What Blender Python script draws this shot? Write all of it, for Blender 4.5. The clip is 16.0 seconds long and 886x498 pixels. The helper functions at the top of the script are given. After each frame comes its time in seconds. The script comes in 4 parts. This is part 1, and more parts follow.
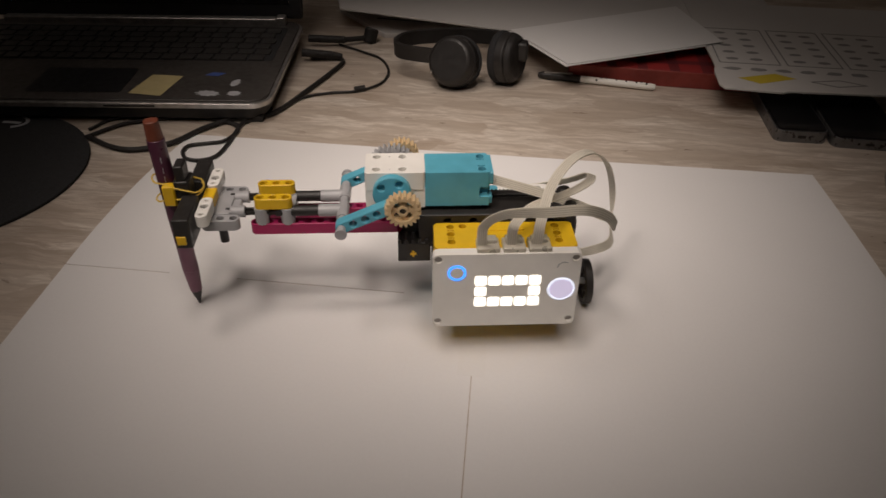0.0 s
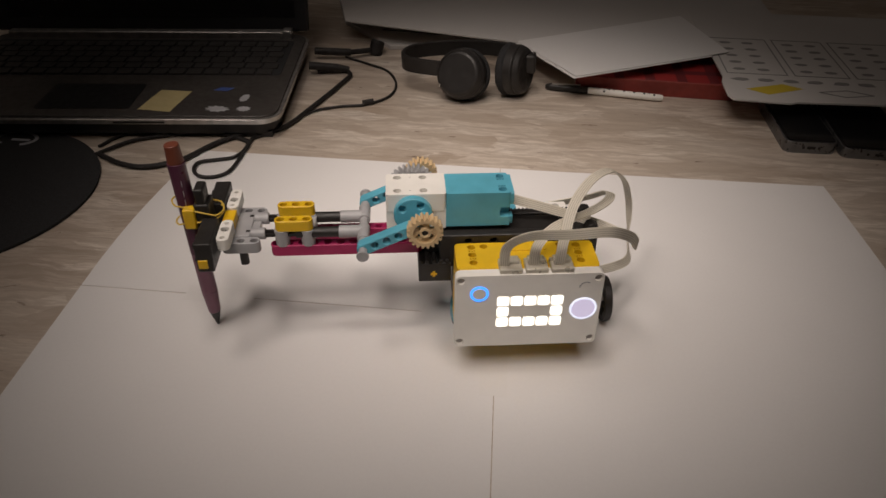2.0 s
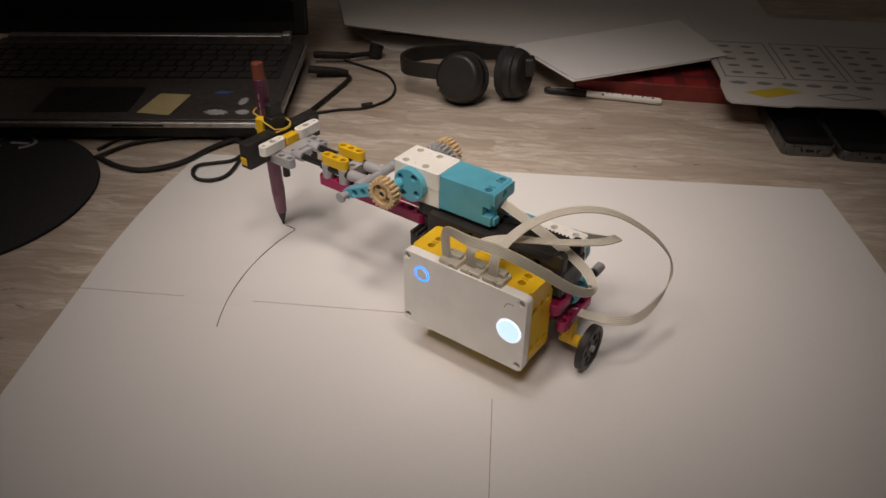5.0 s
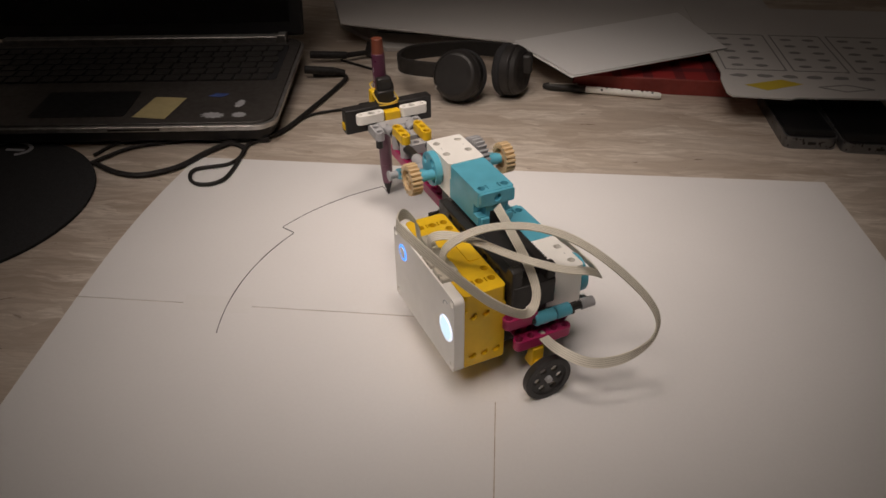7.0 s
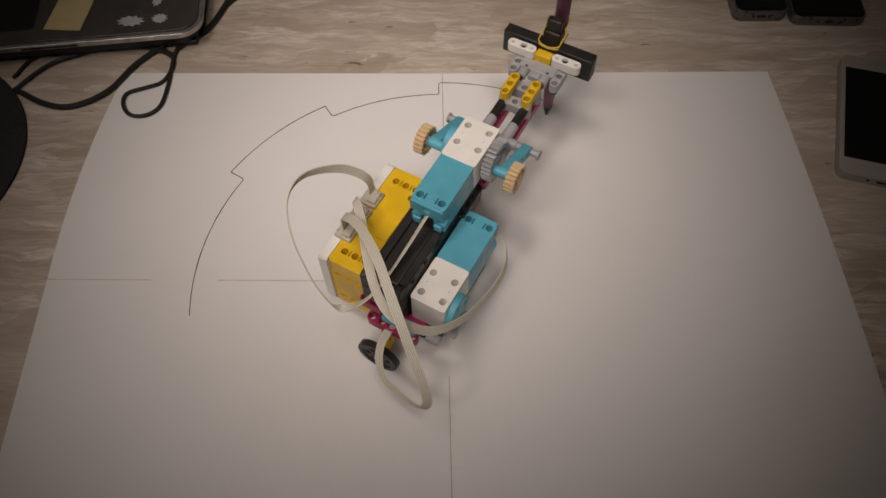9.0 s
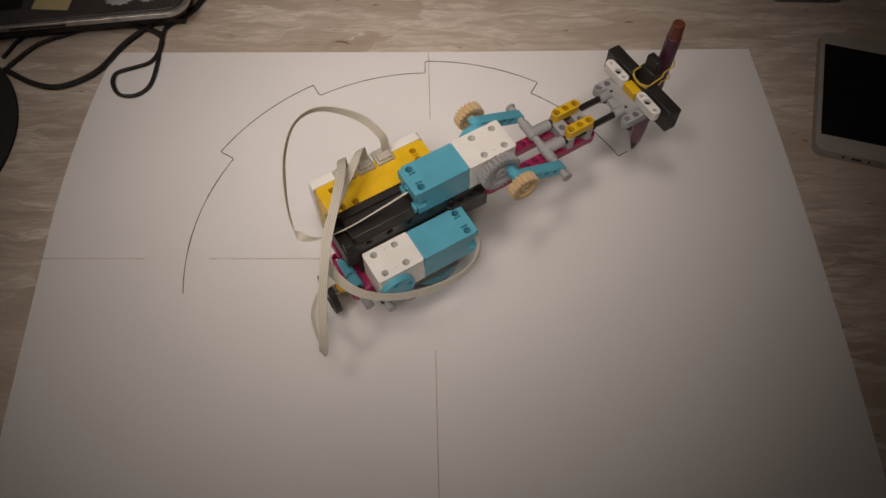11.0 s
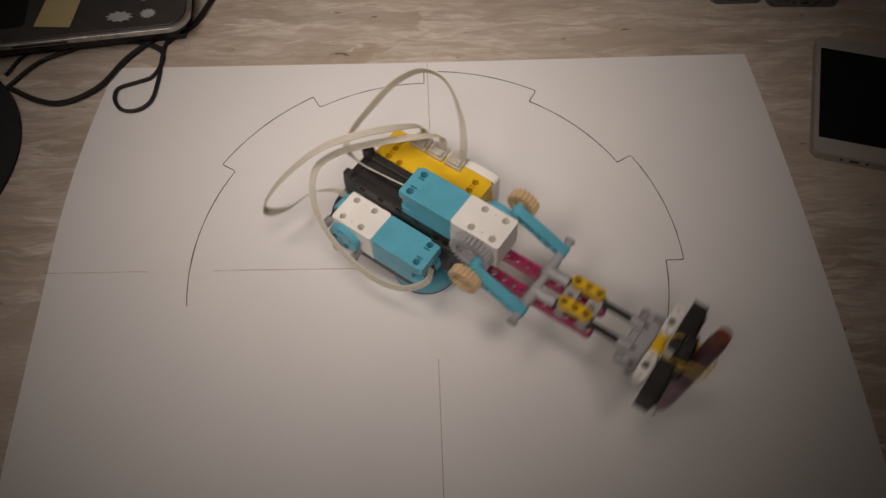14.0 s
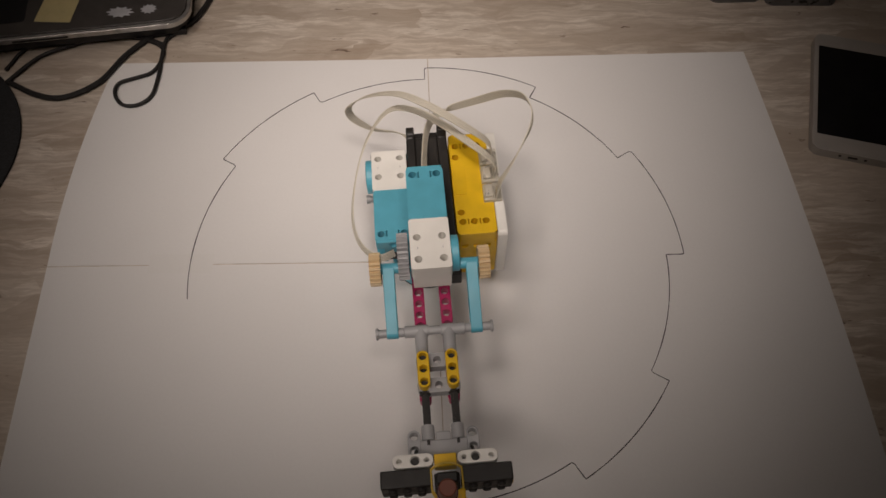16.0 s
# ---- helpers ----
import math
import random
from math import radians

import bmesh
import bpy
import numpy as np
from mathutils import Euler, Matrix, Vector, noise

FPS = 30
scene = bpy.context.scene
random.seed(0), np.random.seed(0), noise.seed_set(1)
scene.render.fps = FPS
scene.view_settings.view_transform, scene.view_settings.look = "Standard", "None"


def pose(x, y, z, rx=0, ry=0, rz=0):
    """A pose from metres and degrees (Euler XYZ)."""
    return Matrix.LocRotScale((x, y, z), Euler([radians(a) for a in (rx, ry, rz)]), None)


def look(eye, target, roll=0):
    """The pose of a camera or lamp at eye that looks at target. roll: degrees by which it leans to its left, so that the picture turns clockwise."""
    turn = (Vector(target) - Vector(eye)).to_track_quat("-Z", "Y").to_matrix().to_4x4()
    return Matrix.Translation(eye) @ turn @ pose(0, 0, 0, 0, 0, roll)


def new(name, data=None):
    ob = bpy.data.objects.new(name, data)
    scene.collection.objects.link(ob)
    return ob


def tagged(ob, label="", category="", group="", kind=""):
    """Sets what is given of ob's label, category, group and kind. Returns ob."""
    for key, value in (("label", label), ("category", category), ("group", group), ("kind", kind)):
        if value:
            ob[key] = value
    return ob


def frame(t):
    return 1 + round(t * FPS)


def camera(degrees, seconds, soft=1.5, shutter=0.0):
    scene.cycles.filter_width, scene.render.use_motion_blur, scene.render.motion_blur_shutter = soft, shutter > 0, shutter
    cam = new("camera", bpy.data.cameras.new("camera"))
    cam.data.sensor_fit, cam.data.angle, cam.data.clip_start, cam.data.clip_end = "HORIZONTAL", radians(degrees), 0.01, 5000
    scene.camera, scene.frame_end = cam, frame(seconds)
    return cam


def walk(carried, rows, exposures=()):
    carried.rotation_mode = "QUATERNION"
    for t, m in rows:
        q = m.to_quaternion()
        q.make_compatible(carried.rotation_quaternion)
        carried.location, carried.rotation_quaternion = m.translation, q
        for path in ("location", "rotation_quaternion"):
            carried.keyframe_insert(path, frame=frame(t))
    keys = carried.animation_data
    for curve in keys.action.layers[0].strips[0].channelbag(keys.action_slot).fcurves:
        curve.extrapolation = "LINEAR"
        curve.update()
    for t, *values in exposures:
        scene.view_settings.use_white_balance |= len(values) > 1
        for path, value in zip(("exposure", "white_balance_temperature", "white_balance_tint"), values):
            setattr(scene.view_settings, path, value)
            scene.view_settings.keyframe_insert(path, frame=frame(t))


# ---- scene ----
cam = camera(61.0, 16.0, soft=1.55, shutter=0.5)
PATH = [
    (0, (0.0308, -0.4116, 0.3366), (-0.0635, 0.3980, -0.2427), 0.91),
    (0.5, (0.0163, -0.4085, 0.3403), (-0.0779, 0.3997, -0.2411), 1.29),
    (1, (0.0091, -0.4064, 0.3435), (-0.0767, 0.4040, -0.2361), 1.95),
    (1.5, (0.0102, -0.4067, 0.3443), (-0.0758, 0.4047, -0.2337), 1.10),
    (2, (0.0139, -0.4070, 0.3454), (-0.0742, 0.4053, -0.2311), 0.63),
    (2.5, (0.0137, -0.4080, 0.3443), (-0.0710, 0.4061, -0.2301), 1.01),
    (3, (0.0109, -0.4069, 0.3448), (-0.0757, 0.4067, -0.2302), 1.15),
    (3.5, (0.0131, -0.4065, 0.3447), (-0.0745, 0.4077, -0.2293), 0.72),
    (4, (0.0136, -0.4075, 0.3448), (-0.0741, 0.4071, -0.2285), 0.65),
    (6.5, (0.0166, -0.4066, 0.3444), (-0.0755, 0.4093, -0.2264), 0.25),
    (7, (0.0148, -0.4004, 0.3450), (-0.0746, 0.4115, -0.2319), -0.47),
    (7.5, (0.0071, -0.3884, 0.3419), (-0.0541, 0.4162, -0.2488), 0.14),
    (8, (-0.0083, -0.3106, 0.3415), (-0.0554, 0.4506, -0.3054), -0.55),
    (8.5, (0.0090, -0.2785, 0.4462), (-0.0247, 0.2913, -0.3749), -2.63),
    (9, (0.0166, -0.2733, 0.5026), (-0.0046, 0.2441, -0.3529), -1.39),
    (11.5, (0.0220, -0.2756, 0.5198), (0.0120, 0.2016, -0.3589), -0.99),
    (12, (0.0219, -0.2762, 0.5198), (0.0123, 0.2064, -0.3560), -1.20),
    (12.5, (0.0222, -0.2762, 0.5210), (0.0092, 0.2079, -0.3539), -1.66),
    (13, (0.0244, -0.2781, 0.5216), (0.0057, 0.2125, -0.3495), -2.36),
    (13.5, (0.0236, -0.2781, 0.5214), (0.0077, 0.2156, -0.3481), -2.19),
    (14, (0.0232, -0.2771, 0.5221), (0.0080, 0.2150, -0.3483), -2.15),
    (14.5, (0.0229, -0.2773, 0.5206), (0.0077, 0.2154, -0.3494), -2.28),
    (15, (0.0228, -0.2796, 0.5207), (0.0061, 0.2142, -0.3487), -2.24),
    (15.5, (0.0210, -0.2821, 0.5202), (0.0069, 0.2128, -0.3486), -1.98),
    (16, (0.0181, -0.2858, 0.5180), (0.0101, 0.2135, -0.3483), -1.30),
]
walk(cam, [(t, look(eye, target, roll)) for t, eye, target, roll in PATH],
     exposures=[(0, 0.16), (6.8, 0.16), (8.0, -0.09), (16, -0.09)])


# ---- light ----
world = bpy.data.worlds.new("room_dusk")
scene.world = world
world.use_nodes = True
bg = world.node_tree.nodes["Background"]
bg.inputs["Color"].default_value = (0.9, 0.8, 0.7, 1)
bg.inputs["Strength"].default_value = 0.012

# overhead light as four added spots; their narrow cones imitate a lens vignette
def pool_spot(name, eye, aim, watts, cone, size):
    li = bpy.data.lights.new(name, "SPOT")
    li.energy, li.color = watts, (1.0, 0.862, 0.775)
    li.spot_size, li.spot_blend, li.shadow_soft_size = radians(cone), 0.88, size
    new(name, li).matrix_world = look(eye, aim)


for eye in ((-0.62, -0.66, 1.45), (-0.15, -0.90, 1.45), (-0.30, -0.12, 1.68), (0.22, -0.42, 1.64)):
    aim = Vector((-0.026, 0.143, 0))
    pool_spot("vignette_spot", eye, aim, 27.5, 2 * math.degrees(math.atan(0.338 / (Vector(eye) - aim).length)), 0.19)
# weak fill added over the laptop side; no lamp is known there
area = bpy.data.lights.new("left_fill", "AREA")
area.shape, area.size, area.energy, area.color = "DISK", 0.9, 1.3, (1.0, 0.86, 0.76)
new("left_fill", area).matrix_world = look((-0.5, 0.1, 1.70), (-0.5, 0.1, 0))


# ---- materials ----
def base_material(name, rough, metal=0.0):
    m = bpy.data.materials.new(name)
    m.use_nodes = True
    b = m.node_tree.nodes["Principled BSDF"]
    b.inputs["Roughness"].default_value = rough
    b.inputs["Metallic"].default_value = metal
    return m, m.node_tree.nodes, m.node_tree.links, b


def mix(nodes, links, fac, a, b):
    n = nodes.new("ShaderNodeMix")
    n.data_type = "RGBA"
    links.new(fac, n.inputs[0])
    for sock, v in ((n.inputs[6], a), (n.inputs[7], b)):
        if isinstance(v, tuple):
            sock.default_value = (*v, 1)
        else:
            links.new(v, sock)
    return n.outputs[2]


def noise_of(nodes, links, scale, detail=4.0, stretch=None, rough=0.5):
    tc = nodes.new("ShaderNodeTexCoord")
    n = nodes.new("ShaderNodeTexNoise")
    n.inputs["Scale"].default_value = scale
    n.inputs["Detail"].default_value = detail
    n.inputs["Roughness"].default_value = rough
    if stretch:
        mp = nodes.new("ShaderNodeMapping")
        mp.inputs["Scale"].default_value = stretch
        links.new(tc.outputs["Object"], mp.inputs["Vector"])
        links.new(mp.outputs["Vector"], n.inputs["Vector"])
    else:
        links.new(tc.outputs["Object"], n.inputs["Vector"])
    return n.outputs["Fac"]


def ramp(nodes, links, fac, stops):
    r = nodes.new("ShaderNodeValToRGB")
    e = r.color_ramp.elements
    while len(e) < len(stops):
        e.new(0.5)
    for el, (p, c) in zip(e, stops):
        el.position, el.color = p, (*c, 1)
    links.new(fac, r.inputs[0])
    return r.outputs[0]


def bump(nodes, links, b, height, strength, distance):
    n = nodes.new("ShaderNodeBump")
    n.inputs["Strength"].default_value = strength
    n.inputs["Distance"].default_value = distance
    links.new(height, n.inputs["Height"])
    links.new(n.outputs["Normal"], b.inputs["Normal"])


def plastic(name, col, rough=0.35, var=0.12, fine=900):
    """Moulded plastic: faint mottling, handling marks in the gloss, a fine grain."""
    m, nodes, links, b = base_material(name, rough)
    f = noise_of(nodes, links, 60, 5)
    lo = tuple(c * (1 - var) for c in col)
    hi = tuple(min(1, c * (1 + var * 0.6)) for c in col)
    links.new(ramp(nodes, links, f, [(0.3, lo), (0.7, hi)]), b.inputs["Base Color"])
    g = noise_of(nodes, links, 160, 6)
    links.new(ramp(nodes, links, g, [(0.3, (rough * 0.8,) * 3), (0.75, (min(1, rough * 1.35),) * 3)]), b.inputs["Roughness"])
    bump(nodes, links, b, noise_of(nodes, links, fine, 2), 0.12, 0.0002)
    return m


def glow(name, col, strength):
    m, nodes, links, b = base_material(name, 0.4)
    b.inputs["Base Color"].default_value = (*col, 1)
    b.inputs["Emission Color"].default_value = (*col, 1)
    b.inputs["Emission Strength"].default_value = strength
    return m


M_YELLOW = plastic("yellow_plastic", (0.80, 0.50, 0.015))
M_TEAL = plastic("azure_plastic", (0.110, 0.420, 0.550))
M_WHITE = plastic("white_plastic", (0.87, 0.85, 0.80), 0.4, 0.05)
M_BLACK = plastic("black_plastic", (0.022, 0.020, 0.019), 0.45, 0.25)
M_MAGENTA = plastic("magenta_plastic", (0.37, 0.014, 0.095))
M_GREY = plastic("light_grey_plastic", (0.38, 0.38, 0.39))
M_TAN = plastic("tan_plastic", (0.66, 0.49, 0.28), 0.45)
M_PURPLE = plastic("purple_pen_plastic", (0.085, 0.022, 0.048), 0.34)
M_BROWN = plastic("red_brown_plastic", (0.165, 0.045, 0.024), 0.45)
M_RIBBON = plastic("cream_ribbon", (0.86, 0.82, 0.72), 0.5, 0.05)
M_LINE = plastic("ribbon_wire_shade", (0.62, 0.58, 0.49), 0.5, 0.05)
M_MAUVE = plastic("faded_mauve_plastic", (0.20, 0.085, 0.125), 0.34)


def let_light_through(m, share, col):
    """Thin cable insulation: a share of the light passes to the other side."""
    nodes, links = m.node_tree.nodes, m.node_tree.links
    thin = nodes.new("ShaderNodeBsdfTranslucent")
    thin.inputs["Color"].default_value = (*col, 1)
    both = nodes.new("ShaderNodeMixShader")
    both.inputs[0].default_value = share
    links.new(nodes["Principled BSDF"].outputs[0], both.inputs[1])
    links.new(thin.outputs[0], both.inputs[2])
    links.new(both.outputs[0], nodes["Material Output"].inputs["Surface"])


let_light_through(M_RIBBON, 0.35, (0.86, 0.82, 0.72))
M_RUBBER = plastic("yellow_rubber", (0.70, 0.48, 0.07), 0.6)
M_DARK = plastic("dark_device_plastic", (0.012, 0.012, 0.013), 0.38, 0.3)
M_GUNMETAL = plastic("laptop_deck", (0.058, 0.052, 0.048), 0.36, 0.25)
M_KEY = plastic("key_plastic", (0.040, 0.037, 0.035), 0.42, 0.3)
M_PALE = plastic("pale_grey_case", (0.40, 0.37, 0.34), 0.35, 0.06)
M_STEEL = plastic("dull_steel", (0.19, 0.19, 0.195), 0.3, 0.2)
M_STEEL.node_tree.nodes["Principled BSDF"].inputs["Metallic"].default_value = 0.7
M_SILVER, _n, _l, _b = base_material("worn_silver", 0.34, 0.85)
_l.new(ramp(_n, _l, noise_of(_n, _l, 120, 5), [(0.3, (0.42, 0.41, 0.40)), (0.7, (0.62, 0.60, 0.58))]), _b.inputs["Base Color"])
M_GLASS, _n, _l, _b = base_material("black_glass", 0.08)
_l.new(ramp(_n, _l, noise_of(_n, _l, 40, 3), [(0.3, (0.006, 0.006, 0.007)), (0.7, (0.011, 0.011, 0.012))]), _b.inputs["Base Color"])
_l.new(ramp(_n, _l, noise_of(_n, _l, 55, 6), [(0.35, (0.05,) * 3), (0.75, (0.22,) * 3)]), _b.inputs["Roughness"])
M_CORD = plastic("black_cord", (0.014, 0.012, 0.011), 0.6, 0.3)
M_CLOTH, _n, _l, _b = base_material("pad_cloth", 0.9)
_l.new(ramp(_n, _l, noise_of(_n, _l, 700, 3), [(0.3, (0.013, 0.013, 0.014)), (0.7, (0.028, 0.028, 0.030))]), _b.inputs["Base Color"])
bump(_n, _l, _b, noise_of(_n, _l, 1500, 2), 0.4, 0.0004)
M_PLUG = plastic("milky_plug", (0.70, 0.66, 0.56), 0.3, 0.06)
M_PLUG.node_tree.nodes["Principled BSDF"].inputs["Transmission Weight"].default_value = 0.35
M_LED = glow("lit_led", (1.0, 0.91, 0.78), 1.5)
M_LED_B = glow("lit_blue_ring", (0.05, 0.27, 1.0), 1.3)
M_LED_W = glow("lit_white_ring", (0.80, 0.84, 1.0), 0.75)
M_BUTTON = glow("dim_button", (0.66, 0.60, 0.80), 0.52)
M_LENS = glow("lit_lens", (0.60, 0.83, 1.0), 0.74)
M_INK = plastic("dried_ink", (0.024, 0.017, 0.028), 0.7, 0.4)
M_NOTE = plastic("faded_yellow_note", (0.48, 0.40, 0.20), 0.85, 0.1)
M_STICKER = plastic("white_sticker", (0.42, 0.42, 0.44), 0.5, 0.2)
M_BLUE_ST = plastic("blue_sticker", (0.06, 0.10, 0.30), 0.4, 0.2)


def paper_material(name, col):
    m, nodes, links, b = base_material(name, 0.82)
    big = noise_of(nodes, links, 7, 3)
    c = ramp(nodes, links, big, [(0.3, tuple(v * 0.955 for v in col)), (0.7, col)])
    fib = noise_of(nodes, links, 420, 4)
    links.new(mix(nodes, links, ramp(nodes, links, fib, [(0.35, (0.0,) * 3), (0.75, (0.10,) * 3)]), c, tuple(v * 0.80 for v in col)), b.inputs["Base Color"])
    h = nodes.new("ShaderNodeMath")
    h.operation = "ADD"
    links.new(noise_of(nodes, links, 9, 2), h.inputs[0])
    links.new(ramp(nodes, links, noise_of(nodes, links, 900, 2), [(0.0, (0.0,) * 3), (1.0, (0.02,) * 3)]), h.inputs[1])
    bump(nodes, links, b, h.outputs[0], 0.25, 0.004)
    return m


M_PAPER = paper_material("drawing_paper", (0.80, 0.785, 0.775))
M_TAPE = paper_material("matt_tape", (0.79, 0.775, 0.76))
M_SHEET = paper_material("copy_paper", (0.78, 0.77, 0.76))
M_CARD = paper_material("white_card", (0.62, 0.60, 0.58))
M_GREYINK = paper_material("grey_print", (0.26, 0.255, 0.25))
M_YELINK = paper_material("yellow_print", (0.62, 0.47, 0.04))


def table_material():
    """Bleached strand-board laminate: pale overlapping flakes, soft brown streaks, a few dark nicks."""
    m, nodes, links, b = base_material("bleached_strand_laminate", 0.45)
    tc = nodes.new("ShaderNodeTexCoord")
    warp = nodes.new("ShaderNodeTexNoise")
    warp.inputs["Scale"].default_value = 30
    warp.inputs["Detail"].default_value = 3
    links.new(tc.outputs["Object"], warp.inputs["Vector"])
    add = nodes.new("ShaderNodeMixRGB")
    add.blend_type = "ADD"
    add.inputs[0].default_value = 0.012
    links.new(tc.outputs["Object"], add.inputs[1])
    links.new(warp.outputs["Color"], add.inputs[2])

    def flakes(turn, sx, sy, stops):
        mp = nodes.new("ShaderNodeMapping")
        mp.inputs["Scale"].default_value = (sx, sy, 10)
        mp.inputs["Rotation"].default_value = (0, 0, radians(turn))
        links.new(add.outputs[0], mp.inputs["Vector"])
        vor = nodes.new("ShaderNodeTexVoronoi")
        vor.inputs["Scale"].default_value = 1.0
        links.new(mp.outputs["Vector"], vor.inputs["Vector"])
        sep = nodes.new("ShaderNodeSeparateColor")
        links.new(vor.outputs["Color"], sep.inputs[0])
        return ramp(nodes, links, sep.outputs[0], stops), sep.outputs[1]

    one, _ = flakes(4, 13, 60, [(0.0, (0.42, 0.34, 0.265)), (0.35, (0.55, 0.47, 0.39)), (0.75, (0.65, 0.575, 0.495)), (1.0, (0.74, 0.67, 0.59))])
    two, pick = flakes(-24, 16, 48, [(0.0, (0.37, 0.29, 0.22)), (0.5, (0.54, 0.465, 0.39)), (1.0, (0.68, 0.62, 0.55))])
    c = mix(nodes, links, ramp(nodes, links, pick, [(0.52, (0.0,) * 3), (0.56, (0.85,) * 3)]), one, two)

    three, pick = flakes(37, 14, 52, [(0.0, (0.40, 0.32, 0.25)), (0.45, (0.58, 0.50, 0.42)), (1.0, (0.76, 0.70, 0.62))])
    c = mix(nodes, links, ramp(nodes, links, pick, [(0.60, (0.0,) * 3), (0.63, (0.8,) * 3)]), c, three)

    def streaks(scale, stretch, lo, hi, amount, distort):
        mp = nodes.new("ShaderNodeMapping")
        mp.inputs["Scale"].default_value = stretch
        links.new(add.outputs[0], mp.inputs["Vector"])
        n = nodes.new("ShaderNodeTexNoise")
        n.inputs["Scale"].default_value = scale
        n.inputs["Detail"].default_value = 7
        n.inputs["Roughness"].default_value = 0.62
        n.inputs["Distortion"].default_value = distort
        links.new(mp.outputs["Vector"], n.inputs["Vector"])
        return n.outputs["Fac"], ramp(nodes, links, n.outputs["Fac"], [(lo, (amount,) * 3), (hi, (0.0,) * 3)])

    h, f = streaks(1.0, (16, 110, 16), 0.41, 0.53, 0.70, 0.6)
    c = mix(nodes, links, f, c, (0.32, 0.245, 0.185))
    _, f = streaks(1.0, (8, 30, 8), 0.36, 0.52, 0.45, 1.0)
    c = mix(nodes, links, f, c, (0.36, 0.29, 0.225))
    _, f = streaks(1.0, (55, 480, 55), 0.43, 0.55, 0.50, 0.3)
    c = mix(nodes, links, f, c, (0.35, 0.275, 0.21))
    _, f = streaks(1.0, (5, 9, 5), 0.50, 0.66, 0.30, 0.8)
    c = mix(nodes, links, f, c, (0.64, 0.57, 0.49))
    _, f = streaks(1.0, (45, 190, 45), 0.29, 0.34, 0.90, 0.4)
    c = mix(nodes, links, f, c, (0.12, 0.075, 0.05))
    links.new(c, b.inputs["Base Color"])
    bump(nodes, links, b, h, 0.08, 0.0006)
    return m


M_TABLE = table_material()


def plaid_material():
    m, nodes, links, b = base_material("red_plaid_cover", 0.55)
    tc = nodes.new("ShaderNodeTexCoord")
    out = None
    for direction in ("X", "Y"):
        w = nodes.new("ShaderNodeTexWave")
        w.bands_direction = direction
        w.inputs["Scale"].default_value = 9
        w.inputs["Distortion"].default_value = 0.4
        links.new(tc.outputs["Object"], w.inputs["Vector"])
        f = ramp(nodes, links, w.outputs["Fac"], [(0.72, (0.0,) * 3), (0.82, (0.7,) * 3)])
        out = mix(nodes, links, f, out or (0.34, 0.030, 0.030), (0.085, 0.018, 0.024))
    links.new(out, b.inputs["Base Color"])
    return m


M_PLAID = plaid_material()
M_SPINE = plastic("red_brown_cloth", (0.27, 0.045, 0.035), 0.6, 0.2)
M_WALL = plastic("painted_wall", (0.55, 0.50, 0.45), 0.85, 0.06, 200)
M_CEIL = plastic("painted_ceiling", (0.62, 0.58, 0.53), 0.9, 0.05, 200)
M_FLOOR = plastic("brown_floor", (0.16, 0.11, 0.075), 0.6, 0.2, 120)


# ---- mesh helpers ----
I4 = Matrix.Identity(4)


def box(lo, hi, m=I4):
    bm = bmesh.new()
    bmesh.ops.create_cube(bm, size=1)
    c = [(a + b) / 2 for a, b in zip(lo, hi)]
    d = [b - a for a, b in zip(lo, hi)]
    bmesh.ops.transform(bm, matrix=m @ Matrix.Translation(c) @ Matrix.Diagonal((*d, 1)), verts=bm.verts)
    return bm


def rod(p0, p1, r, seg=20, r2=None):
    p0, p1 = Vector(p0), Vector(p1)
    bm = bmesh.new()
    bmesh.ops.create_cone(bm, cap_ends=True, segments=seg, radius1=r, radius2=r if r2 is None else r2, depth=(p1 - p0).length)
    q = (p1 - p0).to_track_quat("Z", "Y").to_matrix().to_4x4()
    bmesh.ops.transform(bm, matrix=Matrix.Translation((p0 + p1) / 2) @ q, verts=bm.verts)
    return bm


def rounded(x0, x1, y0, y1, r, n=5):
    pts = []
    for cx, cy, a in ((x1 - r, y1 - r, 0), (x0 + r, y1 - r, 90), (x0 + r, y0 + r, 180), (x1 - r, y0 + r, 270)):
        for i in range(n + 1):
            t = radians(a + 90 * i / n)
            pts.append((cx + r * math.cos(t), cy + r * math.sin(t)))
    return pts


def plate(outer, holes, thick, m=I4, hole_seg=14):
    """A flat plate from 0 to thick along its own z, with round holes (x, y, radius) cut through."""
    bm = bmesh.new()
    edges = []
    loops = [outer] + [[(x + r * math.cos(2 * math.pi * i / hole_seg), y + r * math.sin(2 * math.pi * i / hole_seg)) for i in range(hole_seg)] for x, y, r in holes]
    for loop in loops:
        vs = [bm.verts.new((x, y, 0)) for x, y in loop]
        edges += [bm.edges.new((vs[i], vs[(i + 1) % len(vs)])) for i in range(len(vs))]
    bmesh.ops.triangle_fill(bm, use_beauty=True, edges=edges)
    geo = bmesh.ops.extrude_face_region(bm, geom=bm.faces[:])
    bmesh.ops.translate(bm, vec=(0, 0, thick), verts=[v for v in geo["geom"] if isinstance(v, bmesh.types.BMVert)])
    bmesh.ops.recalc_face_normals(bm, faces=bm.faces)
    bmesh.ops.transform(bm, matrix=m, verts=bm.verts)
    return bm


def join(*bms):
    out = bmesh.new()
    for b in bms:
        me = bpy.data.meshes.new("tmp")
        b.to_mesh(me)
        b.free()
        out.from_mesh(me)
        bpy.data.meshes.remove(me)
    return out


